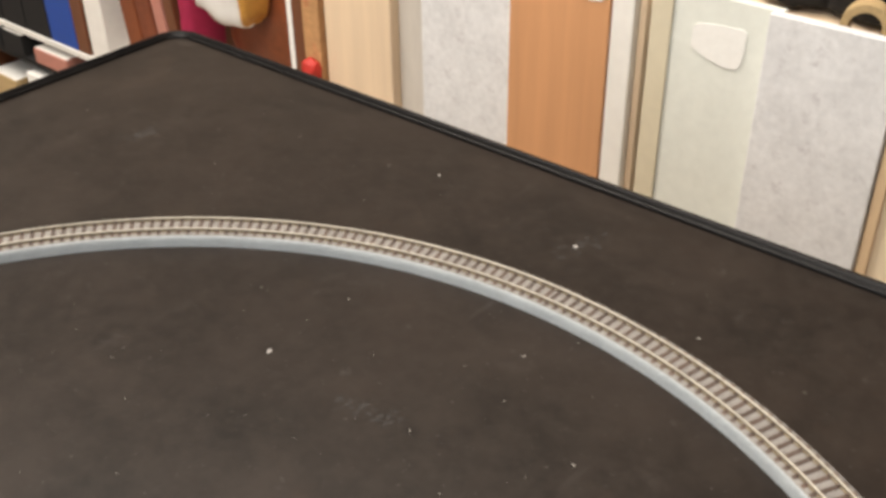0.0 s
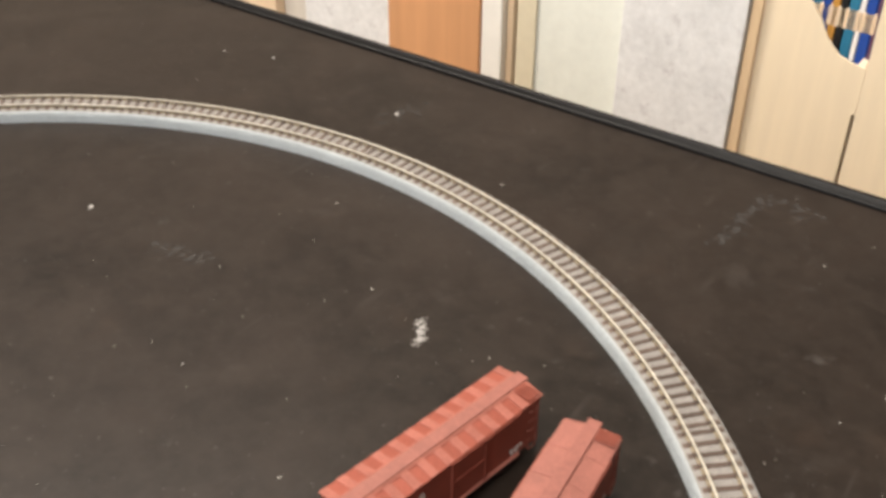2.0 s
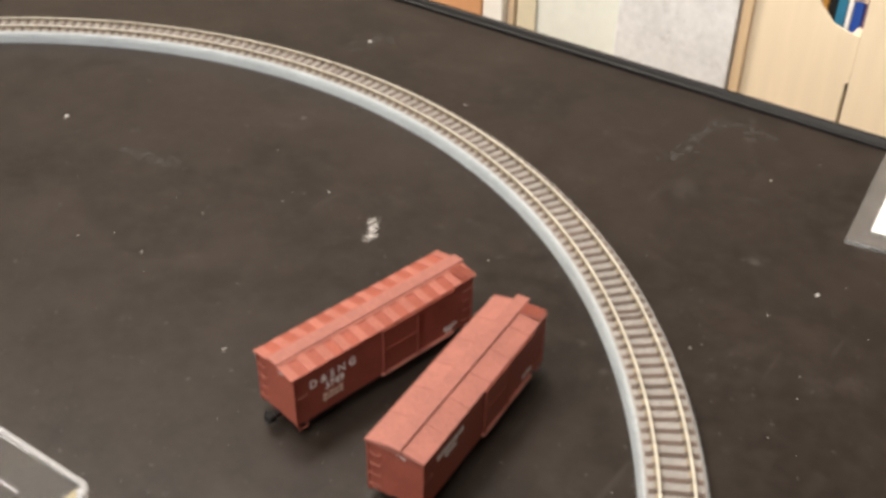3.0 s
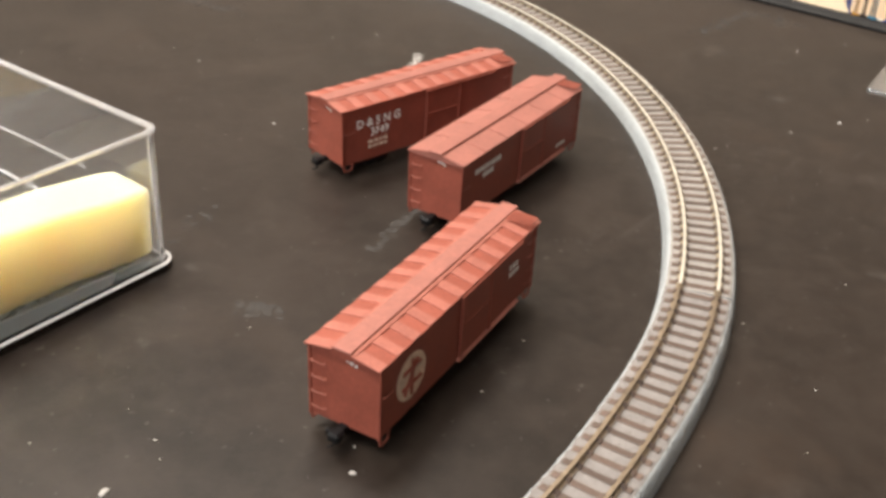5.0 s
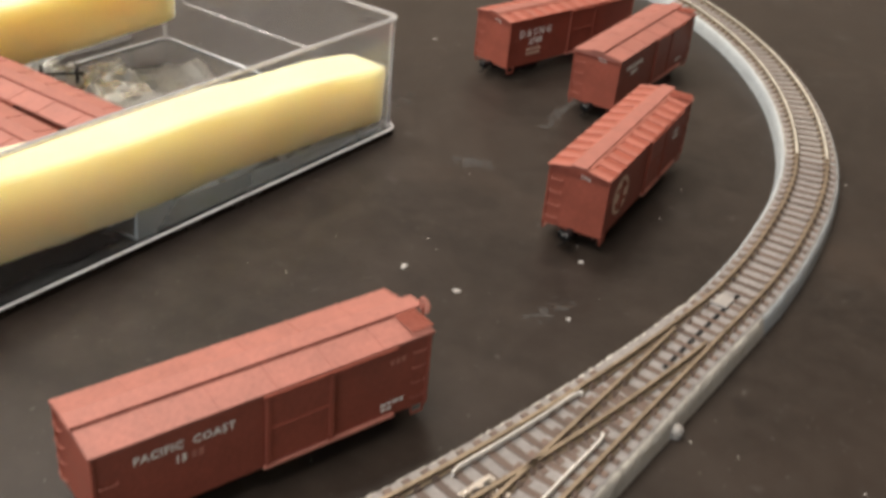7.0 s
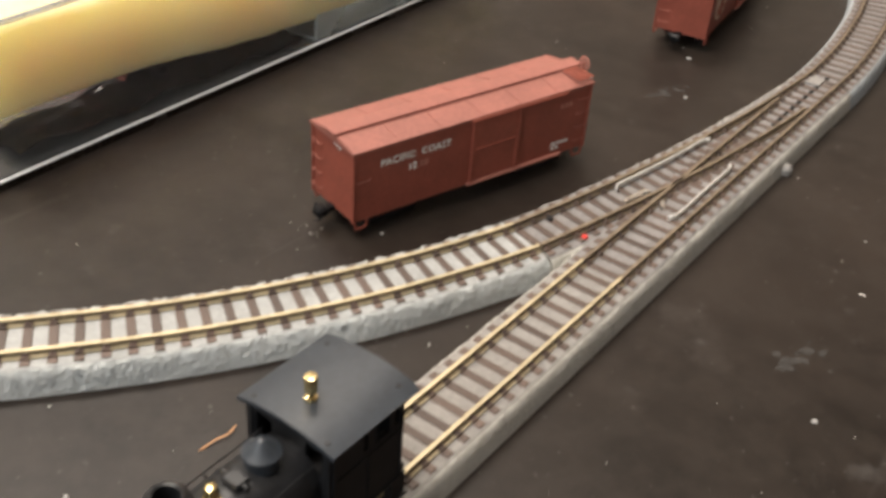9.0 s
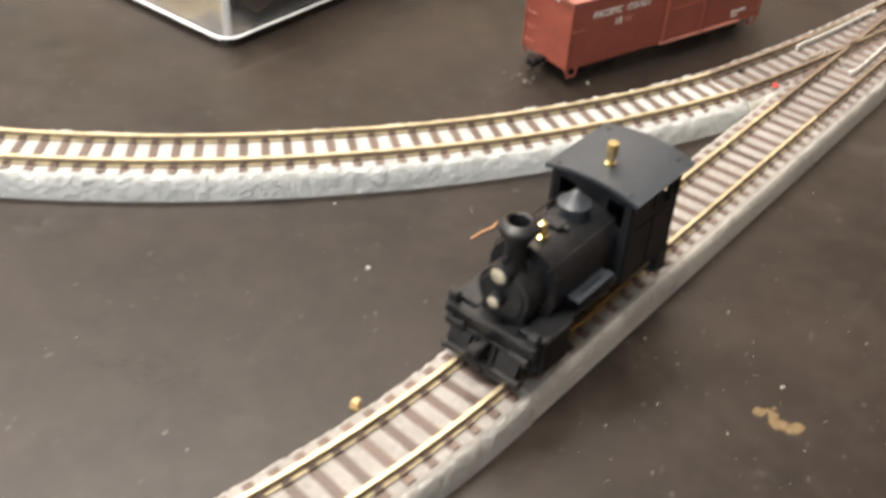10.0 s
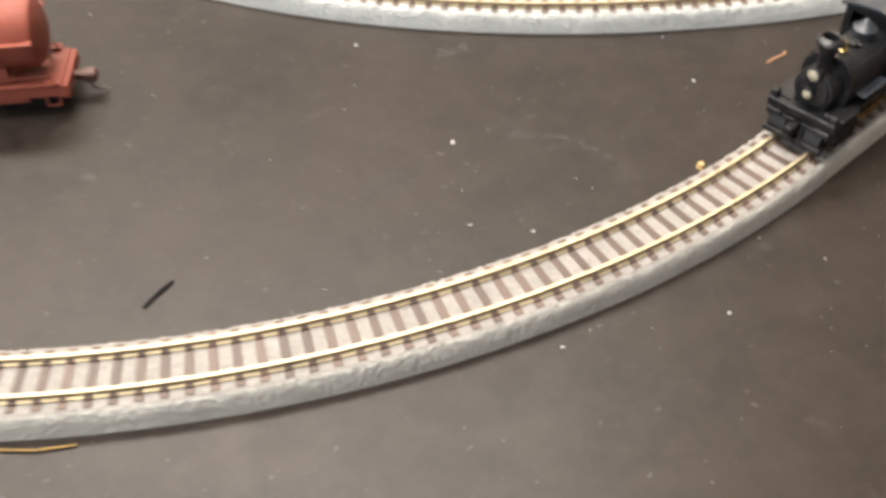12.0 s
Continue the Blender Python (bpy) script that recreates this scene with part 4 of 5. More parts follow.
        part("coupler", bm, BLACK, t, "black knuckle coupler with a trip pin")
    y_side = -w - 0.06
    if marks == "words":
        bm = letters("PACIFIC  COAST", 1.95, 0.03, 1.1)
        bmesh.ops.transform(bm, matrix=Matrix.Translation((-14.8, y_side - 0.04, 14.4)) @ Matrix.Rotation(radians(90), 4, "X"), verts=bm.verts)
        part("lettering", bm, WHITE_INK, t, "white company lettering in capitals")
        bm = letters("15", 1.9, 0.03, 1.1)
        bmesh.ops.transform(bm, matrix=Matrix.Translation((-15.6, y_side - 0.04, 11.9)) @ Matrix.Rotation(radians(90), 4, "X"), verts=bm.verts)
        part("lettering", bm, WHITE_INK, t, "white car number")
        bars(t, [(11.9, 1.2, (0.7, 0.8), 0.35, 0)], -13.9, y_side, CAR_EDGE)
        bars(t, [(14.6, 0.9, (0.7, 0.7, 0.7), 0.4, 0)], 20.5, y_side, CAR_PALE)
        bars(t, [(6.4, 0.55, (1.0, 0.8, 1.1, 0.7), 0.3, 0), (5.4, 0.5, (0.7, 0.9), 0.3, 0.2)], 19.0, y_side)
    elif marks == "initials":
        for text, size, x0, z0 in (("D & S N G", 3.1, -17.2, 13.5), ("3749", 2.9, -16.9, 10.7)):
            bm = letters(text, size, 0.03, 1.0)
            bmesh.ops.transform(bm, matrix=Matrix.Translation((x0, y_side - 0.04, z0)) @ Matrix.Rotation(radians(90), 4, "X"), verts=bm.verts)
            part("lettering", bm, WHITE_INK, t, "white company initials and car number")
        bars(t, [(8.3, 0.8, (1.4, 1.2, 0.9, 1.2), 0.4, 3.0), (7.0, 0.8, (1.0, 1.6, 1.1, 0.9), 0.4, 3.0)], -23.4, y_side, OLD_INK)
        bars(t, [(6.2, 0.7, (1.1, 0.7, 1.0, 0.8), 0.3, 0), (5.2, 0.7, (0.9, 1.1), 0.3, 0.4)], 18.5, y_side)
    elif marks == "lines":
        bars(t, [(14.2, 1.2, (1.0, 0.8, 1.1, 0.9, 1.0, 0.5, 1.1, 0.9, 1.0), 0.35, 0), (12.3, 1.2, (0.8, 0.8, 0.8, 0.9), 0.4, 3.4)], -22.5, y_side)
        bars(t, [(6.0, 0.8, (1.1, 0.9, 1.0, 0.7), 0.3, 0)], 17.5, y_side)
    else:
        bm = bmesh.new()
        tube(bm, (-18.6, y_side - 0.06, 10.8), (-18.6, y_side + 0.04, 10.8), 4.6, sides=32)
        disc = part("lettering", bm, OLD_INK, t, "worn cream roundel on the side")
        bm = bmesh.new()
        for a, b in (((-21.4, 12.6), (-15.9, 12.6)), ((-21.6, 9.4), (-15.6, 9.4)), ((-18.6, 7.2), (-18.6, 14.4)), ((-20.9, 7.9), (-17.0, 13.9))):
            tube(bm, (a[0], y_side - 0.09, a[1]), (b[0], y_side - 0.09, b[1]), 0.42, sides=5)
        part("device", bm, CAR_RED, disc, "red strokes across the roundel")
        bars(t, [(13.2, 0.9, (0.9, 0.9, 0.9), 0.4, 0), (11.6, 1.0, (1.1, 0.8, 1.2), 0.4, 0)], 17.5, y_side)
    # small stencil on the end
    bm = bmesh.new()
    for i in range(3):
        block(bm, -HALF_L + 0.36, -HALF_L + 0.42, -2.6 + i * 0.8, -2.1 + i * 0.8, EAVE - 1.5 + 0.2 * i, EAVE - 1.0 + 0.2 * i)
    part("lettering", bm, WHITE_INK, t, "small white end stencil")
    return t


boxcar(2.9, 95.2, 36.1, "brown-red boxcar with ribbed roof and white initials", "ribbed", "initials")
boxcar(22.0, 71.1, 51.7, "brown-red boxcar with plain roof, close beside another", "plain", "lines")
boxcar(0, 0, 55.0, "brown-red boxcar with ribbed roof and white roundel", "ribbed", "roundel")
boxcar(-81.5, -91.1, 31.5, "brown-red boxcar with plain roof and white company lettering", "plain", "words", brake=1.9)


# ---------------------------------------------------------------- tank car
def tank_car(x, y, turn):
    t = thing("tank_car", place(x, y, 0, turn), "brown-red tank car with a flat frame", "model tank car")
    bm = bmesh.new()
    turned(bm, [(0.5, -45.2), (4.4, -45.0), (6.9, -43.8), (7.6, -42.0), (7.6, -7.5), (6.9, -5.8), (4.4, -4.7), (0.5, -4.4)], (0, 0, 16.0), "x", 30)
    smooth(part("tank", bm, CAR_RED, t, "smooth brown-red horizontal tank"), 40)
    bm = bmesh.new()
    turned(bm, [(2.6, 0), (2.6, 2.2), (2.2, 2.8), (0.4, 3.1)], (-25.5, 0, 23.0), sides=16)
    part("dome", bm, CAR_RED, t)
    for xx in (-38, -13):
        bm = bmesh.new()
        tube(bm, (xx - 0.5, 0, 16.0), (xx + 0.5, 0, 16.0), 7.8, sides=30)
        part("tank_band", bm, CAR_RED, t)
    bm = bmesh.new()
    block(bm, -50, -2.6, -6.6, 6.6, 4.9, 6.1, 0.15)
    for s in (-1, 1):
        block(bm, -50, -2.6, s * 6.3 - 0.5, s * 6.3 + 0.5, 3.9, 6.4, 0.1)
    part("frame", bm, CAR_RED, t)
    for xx in (-50.4, -2.2):
        bm = bmesh.new()
        block(bm, xx - 0.9, xx + 0.9, -7.0, 7.0, 3.6, 6.6, 0.15)
        part("end_beam", bm, CAR_RED, t)
    for s in (-1, 1):
        bm = bmesh.new()
        tube(bm, (-46, s * 6.2, 8.6), (-5, s * 6.2, 8.6), 0.3, sides=6)
        for xx in (-46, -25, -5):
            tube(bm, (xx, s * 6.2, 6), (xx, s * 6.2, 8.6), 0.25, sides=6)
        part("handrail", bm, CAR_RED, t)
        # added lip, put there to throw shade on the tank's lower half
        bm = bmesh.new()
        block(bm, -44, -5.6, s * 7.6 - 1.0, s * 7.6 + 1.0, 17.2, 17.7, 0.12)
        part("seam_flange", bm, CAR_RED, t, "lip added along the tank to shade its lower half")
        for xx in (-36, -25, -14):
            bm = bmesh.new()
            block(bm, xx - 1.4, xx + 1.4, s * 4.6 - 1.2, s * 4.6 + 1.2, 6.0, 10.6, 0.2)
            part("saddle", bm, CAR_RED, t)
        bm = bmesh.new()
        block(bm, -22, -10, s * 4.6 - 1.3, s * 4.6 + 1.3, 2.2, 4.4, 0.3)
        part("tool_box", bm, CAR_RED, t)
        bm = bmesh.new()
        block(bm, -47, -4.2, s * 6.9 - 1.1, s * 6.9 + 1.1, 7.2, 7.7, 0.1)
        part("side_plank", bm, CAR_RED, t)
        for xx in (-48, -5):
            bm = bmesh.new()
            for a, b in (((xx - 1.4, 4.2), (xx - 1.3, 1.9)), ((xx - 1.3, 1.9), (xx + 1.3, 1.9)), ((xx + 1.3, 1.9), (xx + 1.4, 4.2))):
                tube(bm, (a[0], s * 6.8, a[1]), (b[0], s * 6.8, b[1]), 0.25, sides=6)
            part("corner_step", bm, CAR_RED, t)
    for xx in (-48.2, -4.4):
        bm = bmesh.new()
        block(bm, xx - 1.9, xx + 1.9, -6.9, 6.9, 6.5, 7.1, 0.1)
        part("end_platform", bm, CAR_RED, t)
    for xx in (-40, -11):
        truck(t, xx)
    for e, x0 in ((-1, -50), (1, -2.6)):
        bm = bmesh.new()
        block(bm, min(x0, x0 + e * 4), max(x0, x0 + e * 4), -0.9, 0.9, 3.6, 5.2, 0.2)
        block(bm, min(x0 + e * 3, x0 + e * 6), max(x0 + e * 3, x0 + e * 6), -1.7, 1.3, 3.2, 5.6, 0.4)
        pin = [(x0 + e * 4.2, -0.4, 3.4), (x0 + e * 4.4, -0.4, 1.8), (x0 + e * 5.6, -0.4, 0.9), (x0 + e * 7.6, -0.2, 0.8)]
        for p, q in zip(pin, pin[1:]):
            tube(bm, p, q, 0.25, sides=6)
        part("coupler", bm, COUPLER, t, "brown knuckle coupler with a curved trip pin")
    return t


tank_car(-271.7, -182.9, 11.0)


# ---------------------------------------------------------------- the small steam engine
def engine(m):
    t = thing("steam_locomotive", m, "small black model tank engine with brass whistle and bell", "model locomotive")
    R = 4.25
    bm = bmesh.new()
    block(bm, -18.5, 14.5, -3.2, 3.2, R + 1.2, 10.2, 0.2)
    part("chassis", bm, LOCO, t)
    bm = bmesh.new()
    block(bm, -20.5, 7.5, -6.4, 6.4, 9.6, 10.5, 0.12)
    part("footplate", bm, LOCO, t)
    # driving wheels with rods
    for x in (-12.5, -5.0, 2.5):
        for s in (-1, 1):
            bm = bmesh.new()
            turned(bm, [(0.6, -0.5), (3.2, -0.5), (3.2, 0.35), (2.6, 0.5), (2.5, 0.2), (0.9, 0.2), (0.8, 0.8), (0.2, 0.85)], (x, s * 4.0, R + 3.0), "y", 22)
            for a in range(0, 360, 45):
                tube(bm, (x, s * 4.3, R + 3.0), (x + 2.7 * math.cos(radians(a)), s * 4.3, R + 3.0 + 2.7 * math.sin(radians(a))), 0.22, sides=5)
            wheel = smooth(part("driving_wheel", bm, TYRE, t, "dull bronze spoked driving wheel"), 40)
            bm = bmesh.new()
            tube(bm, (x + 1.3, s * 4.9, R + 2.2), (x + 1.3, s * 5.7, R + 2.2), 0.45, sides=8)
            part("crank_pin", bm, OLD_BRASS, wheel)
    for s in (-1, 1):
        bm = bmesh.new()
        block(bm, -11.9, 4.6, s * 5.6 - 0.2, s * 5.6 + 0.2, R + 1.75, R + 2.7, 0.12)
        part("side_rod", bm, OLD_BRASS, t, "dull brass side rod")
        bm = bmesh.new()
        tube(bm, (-3.7, s * 6.0, R + 2.2), (8.0, s * 6.0, R + 3.4), 0.32, sides=8)
        block(bm, 5.8, 7.8, s * 6.0 - 0.6, s * 6.0 + 0.6, R + 2.7, R + 4.3, 0.15)
        part("main_rod", bm, OLD_BRASS, t, "dull brass main rod and crosshead")
        bm = bmesh.new()
        block(bm, 7.2, 13.4, s * 5.7 - 1.7, s * 5.7 + 1.7, 5.4, 10.9, 0.4, 2)
        block(bm, 7.0, 13.6, s * 5.4 - 2.0, s * 5.4 + 2.2, 10.8, 11.5, 0.2)
        tube(bm, (7.4, s * 5.6, 7.6), (14.6, s * 5.6, 7.6), 1.5, sides=16)
        part("cylinder", bm, LOCO, t)
        bm = bmesh.new()
        block(bm, -3.4, 5.2, min(s * 4.6, s * 7.0), max(s * 4.6, s * 7.0), 12.6, 13.15, 0.12)
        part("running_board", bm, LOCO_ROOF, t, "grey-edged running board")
        bm = bmesh.new()
        tube(bm, (-1.5, s * 6.0, 12.3), (3.5, s * 6.0, 12.3), 0.9, sides=12)
        tube(bm, (-2.6, s * 6.0, 12.3), (-1.5, s * 6.0, 12.3), 0.3, sides=6)
        part("air_tank", bm, LOCO, t)
    # boiler under its tank: flat sides, sloped shoulders
    half = [(4.4, 11.0), (5.0, 13.2), (5.05, 16.2), (4.85, 17.2), (4.4, 18.1), (3.6, 19.1), (2.7, 19.75), (1.6, 20.15), (0.5, 20.3)]
    sec = half + [(-y, z) for y, z in half[::-1]]
    bm = bmesh.new()
    prism(bm, sec, -6.6, 8.6, "yz")
    smooth(part("water_tank", bm, LOCO, t, "black saddle tank with rounded shoulders"), 32)
    bm = bmesh.new()
    prism(bm, [(y * 1.04, 10.4 + (z - 10.4) * 1.035) for y, z in sec], 8.2, 9.0, "yz")
    part("tank_front", bm, LOCO, t)
    for xx in (-5.6, 1.0):
        bm = bmesh.new()
        prism(bm, [(y * 1.012, 10.4 + (z - 10.4) * 1.012) for y, z in sec], xx, xx + 0.35, "yz")
        part("tank_band", bm, LOCO, t)
    bm = bmesh.new()
    turned(bm, [(4.1, 8.8), (4.1, 12.7), (3.95, 13.1), (3.4, 13.3), (3.2, 13.7), (1.8, 14.0), (0.4, 14.1)], (0, 0, 15.0), "x", 26)
    block(bm, 9.2, 13.0, -3.4, 3.4, 10.0, 13.0, 0.3)
    smooth(part("smokebox", bm, LOCO, t), 35)
    bm = bmesh.new()
    turned(bm, [(2.6, 17.9), (1.9, 18.7), (1.45, 19.6), (1.35, 21.2), (1.5, 22.4), (1.95, 23.5), (2.55, 24.4), (2.7, 24.8), (2.6, 25.1), (2.05, 25.6), (1.7, 25.8), (1.5, 25.7), (1.4, 23.6), (0.2, 23.5)], (11.4, 0, 0), sides=28)
    smooth(part("chimney", bm, LOCO, t, "black funnel-shaped chimney"), 24)
    bm = bmesh.new()
    turned(bm, [(2.1, 20.2), (2.0, 21.5), (2.35, 21.8), (2.35, 22.1), (1.5, 22.7), (0.7, 23.6), (0.15, 24.0)], (-2.0, 0, 0), sides=22)
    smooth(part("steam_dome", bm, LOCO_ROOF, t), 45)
    bm = bmesh.new()
    turned(bm, [(1.05, 20.2), (1.05, 20.7), (0.7, 20.9), (0.95, 21.2), (0.85, 21.7), (0.6, 22.1), (0.65, 22.4), (0.3, 22.6), (0.1, 22.6)], (5.6, 0, 0), sides=16)
    smooth(part("bell", bm, BRASS, t, "polished brass bell"), 50)
    bm = bmesh.new()
    block(bm, 1.0, 3.2, -1.3, 1.3, 20.4, 21.1, 0.25)
    tube(bm, (2.1, -2.0, 20.7), (2.1, 2.0, 20.7), 0.3, sides=8)
    part("filler_hatch", bm, LOCO, t)
    for s in (-1, 1):
        bm = bmesh.new()
        tube(bm, (-6.5, s * 4.3, 19.6), (10.2, s * 4.3, 19.3), 0.11, sides=6)
        for xx in (-4.5, 3.0, 8.4):
            tube(bm, (xx, s * 3.7, 18.6), (xx, s * 4.3, 19.5), 0.12, sides=5)
        part("handrail", bm, LOCO, t)
    # headlamps
    for z, r, x0 in ((18.9, 1.5, 13.4), (15.0, 1.15, 13.9)):
        bm = bmesh.new()
        turned(bm, [(r * 0.6, x0 - 1.0), (r, x0 - 0.4), (r, x0 + 1.5), (r * 0.86, x0 + 1.6), (r * 0.86, x0 + 1.3), (0.1, x0 + 1.3)], (0, 0, z), "x", 18)
        if z > 18:
            block(bm, x0 - 0.9, x0 + 0.9, -0.7, 0.7, z - 2.2, z - 1.0, 0.1)
            tube(bm, (x0 + 0.4, 0, z + 1.3), (x0 + 0.4, 0, z + 2.3), 0.5, 0.3, 8)
        lamp = smooth(part("headlamp", bm, LOCO, t), 40)
        bm = bmesh.new()
        turned(bm, [(r * 0.82, x0 + 1.32), (r * 0.7, x0 + 1.55), (r * 0.3, x0 + 1.7), (0.05, x0 + 1.72)], (0, 0, z), "x", 18)
        smooth(part("lens", bm, LENS, lamp, "cream lamp lens"), 60)
    # buffer beam, pilot and couplers
    bm = bmesh.new()
    block(bm, 14.2, 15.6, -7.3, 7.3, 9.4, 11.4, 0.2)
    block(bm, 13.6, 14.6, -6.6, 6.6, 7.6, 10.0, 0.1)
    block(bm, 8.0, 14.4, -3.4, 3.4, 10.6, 11.2, 0.1)
    block(bm, 15.5, 15.9, -7.0, 7.0, 10.9, 11.2)
    for s in (-1, 1):
        block(bm, 14.0, 15.4, s * 6.4 - 0.8, s * 6.4 + 0.8, 11.2, 13.0, 0.25)
        block(bm, 15.4, 16.3, s * 5.2 - 1.6, s * 5.2 + 1.6, 8.2, 9.6, 0.25)
        for k in (-1, 1):
            tube(bm, (15.5, s * 4.6 + k * 1.1, 10.2), (15.95, s * 4.6 + k * 1.1, 10.2), 0.3, sides=8)
    part("buffer_beam", bm, LOCO, t)
    bm = bmesh.new()
    block(bm, 15.0, 15.7, -5.6, 5.6, R + 1.4, 9.0, 0.15)
    pilot = part("pilot", bm, LOCO, t, "black front pilot under the buffer beam")
    bm = bmesh.new()
    block(bm, 15.6, 17.2, -6.3, 6.3, R + 0.45, R + 1.75, 0.25, 2)
    part("pilot_bar", bm, LOCO, pilot)
    for s in (-1, 1):
        bm = bmesh.new()
        prism(bm, [(15.7, 8.4), (16.2, 8.4), (16.9, R + 2.6), (17.0, R + 1.6), (16.3, R + 1.6), (16.2, R + 2.6)], s * 3.9 - 1.7, s * 3.9 + 1.7)
        part("pilot_plate", bm, LOCO, pilot)
        bm = bmesh.new()
        tube(bm, (16.0, s * 1.5, 8.6), (17.0, s * 1.5, R + 1.6), 0.3, sides=6)
        part("hanger", bm, LOCO, pilot)
    for a, b in ((15.4, 18.4), (-22.6, -19.0)):
        bm = bmesh.new()
        block(bm, a, b, -0.7, 0.7, 7.6, 9.0, 0.15)
        tip = b if b > 0 else a
        block(bm, tip - 1.2, tip + 0.8, -1.2, 0.9, 7.1, 9.2, 0.35)
        tube(bm, (tip, 0.6, 7.2), (tip - 0.4, 1.2, 5.4), 0.2, sides=5)
        part("coupler", bm, BLACK, t)
    # cab: side walls with windows and panel frames, front and back walls, arched roof
    x0, x1, z0, z1 = -19.4, -6.6, 9.0, 22.9
    for s in (-1, 1):
        y = s * 6.3
        a, b = (y - 0.28, y + 0.28)
        side = bmesh.new()
        block(side, x0, x1, a, b, z0, 18.8)
        block(side, x0, x1, a, b, 21.7, z1)
        for xa, xb in ((x0, x0 + 0.7), (x0 + 1.6, x0 + 2.7), (x0 + 5.0, x0 + 6.6), (x0 + 7.3, x1)):
            block(side, xa, xb, a, b, 18.8, 21.7)
        part("cab_side", side, LOCO, t, "black cab side with small window openings")
        trim = bmesh.new()
        for xa, xb, za, zb in ((x0, x1, 17.4, 17.75), (x0, x1, z0, z0 + 0.5), (x0, x0 + 0.4, z0, 22), (-13.2, -12.8, z0, 17.4), (x1 - 0.7, x1 + 0.05, z0, z1), (x0 + 2.5, x0 + 2.7, 18.5, 21.9), (x0 + 5.0, x0 + 5.2, 18.5, 21.9), (x0 + 2.5, x0 + 5.2, 18.5, 18.8)):
            block(trim, xa, xb, min(y, y + s * 0.45), max(y, y + s * 0.45), za, zb, 0.04)
        part("panel_trim", trim, LOCO, t)
    for xx, name in ((x1, "cab_front"), (x0, "cab_back")):
        bm = bmesh.new()
        block(bm, xx - 0.28, xx + 0.28, -6.0, 6.0, z0, 18.0)
        block(bm, xx - 0.28, xx + 0.28, -6.0, 6.0, 21.9, 23.7)
        for ya, yb in ((-6.0, -5.2), (-2.6, 2.6), (5.2, 6.0)):
            block(bm, xx - 0.28, xx + 0.28, ya, yb, 18.0, 21.9)
        for ya in (-6.5, 5.6):
            block(bm, xx - 0.1, xx + 0.6, ya, ya + 0.9, z0, 22.9, 0.1)
        part(name, bm, LOCO, t)
    bm = bmesh.new()
    arch = [(7.55 * math.sin(radians(a)) / math.sin(radians(40)), 23.1 + 1.15 * (math.cos(radians(a)) - math.cos(radians(40))) / (1 - math.cos(radians(40)))) for a in range(-40, 41, 8)]
    prism(bm, arch + [(y * 0.97, z - 0.55) for y, z in arch[::-1]], -21.3, -5.6, "yz")
    roof = smooth(part("cab_roof", bm, LOCO_ROOF, t, "dark grey arched cab roof"), 25)
    bm = bmesh.new()
    turned(bm, [(0.8, 24.2), (0.8, 24.7), (0.5, 24.8), (0.5, 25.4), (0.8, 25.6), (0.84, 27.6), (0.78, 27.75), (0.1, 27.8)], (-10.2, 0, 0), sides=14)
    smooth(part("whistle", bm, BRASS, t, "polished brass steam whistle"), 45)
    for s in (-1, 1):
        bm = bmesh.new()
        block(bm, -20.6, -17.6, min(s * 5.4, s * 6.6), max(s * 5.4, s * 6.6), 5.4, 9.4, 0.15)
        block(bm, -20.8, -17.4, min(s * 5.2, s * 7.0), max(s * 5.2, s * 7.0), 5.2, 5.7, 0.1)
        part("cab_step", bm, LOCO, t)
    fit = Matrix.Translation((-10 * MM, 0, 0)) @ Matrix.Diagonal((0.965, 1, 1, 1)) @ Matrix.Translation((10 * MM, 0, 0))
    for o in t.children_recursive:
        o.data.transform(fit)
    return t


spot = lead(123.7)
engine(place(spot[0], spot[1], RAIL_TOP - 4.25, math.degrees(LEAD_TURN) + 180))
# ---------------------------------------------------------------- the clear storage box
BOX_TURN = 48.0
BOX_L, BOX_W, BOX_H = 176.0, 87.0, 31.0


def rounded(l, w, r, inset=0.0):
    pts = []
    for cx, cy, a0 in ((l / 2 - r, w / 2 - r, 0), (-l / 2 + r, w / 2 - r, 90), (-l / 2 + r, -w / 2 + r, 180), (l / 2 - r, -w / 2 + r, 270)):
        for i in range(5):
            a = radians(a0 + i * 22.5)
            pts.append((cx + (r - inset) * math.cos(a), cy + (r - inset) * math.sin(a)))
    return pts


def tray(bm, l, w, h, r, wall, floor):
    """An open tray with rounded corners, thin walls and a floor."""
    loops = [[bm.verts.new((x, y, z)) for x, y in rounded(l + g, w + g, r, ins)] for g, ins, z in
             ((1.0, 0, 0.0), (1.4, 0, 1.0), (1.4, 0, h), (1.4, wall, h), (1.2, wall, floor + 0.3), (0.6, wall, floor))]
    n = len(loops[0])
    for p, q in zip(loops, loops[1:]):
        for i in range(n):
            bm.faces.new((p[i], p[(i + 1) % n], q[(i + 1) % n], q[i]))
    bm.faces.new(loops[0][::-1])
    bm.faces.new(loops[-1])


def box_at(a, b, z=0.0, turn=0.0):
    """A place in the storage box: a along it, b across it, from its middle."""
    c, s = math.cos(radians(BOX_TURN)), math.sin(radians(BOX_TURN))
    mx, my = -52.8 - c * (BOX_L / 2 + 1.2) - s * (BOX_W / 2 - 1.0), 35.3 - s * (BOX_L / 2 + 1.2) + c * (BOX_W / 2 - 1.0)
    return place(mx + c * a - s * b, my + s * a + c * b, z, BOX_TURN + turn)


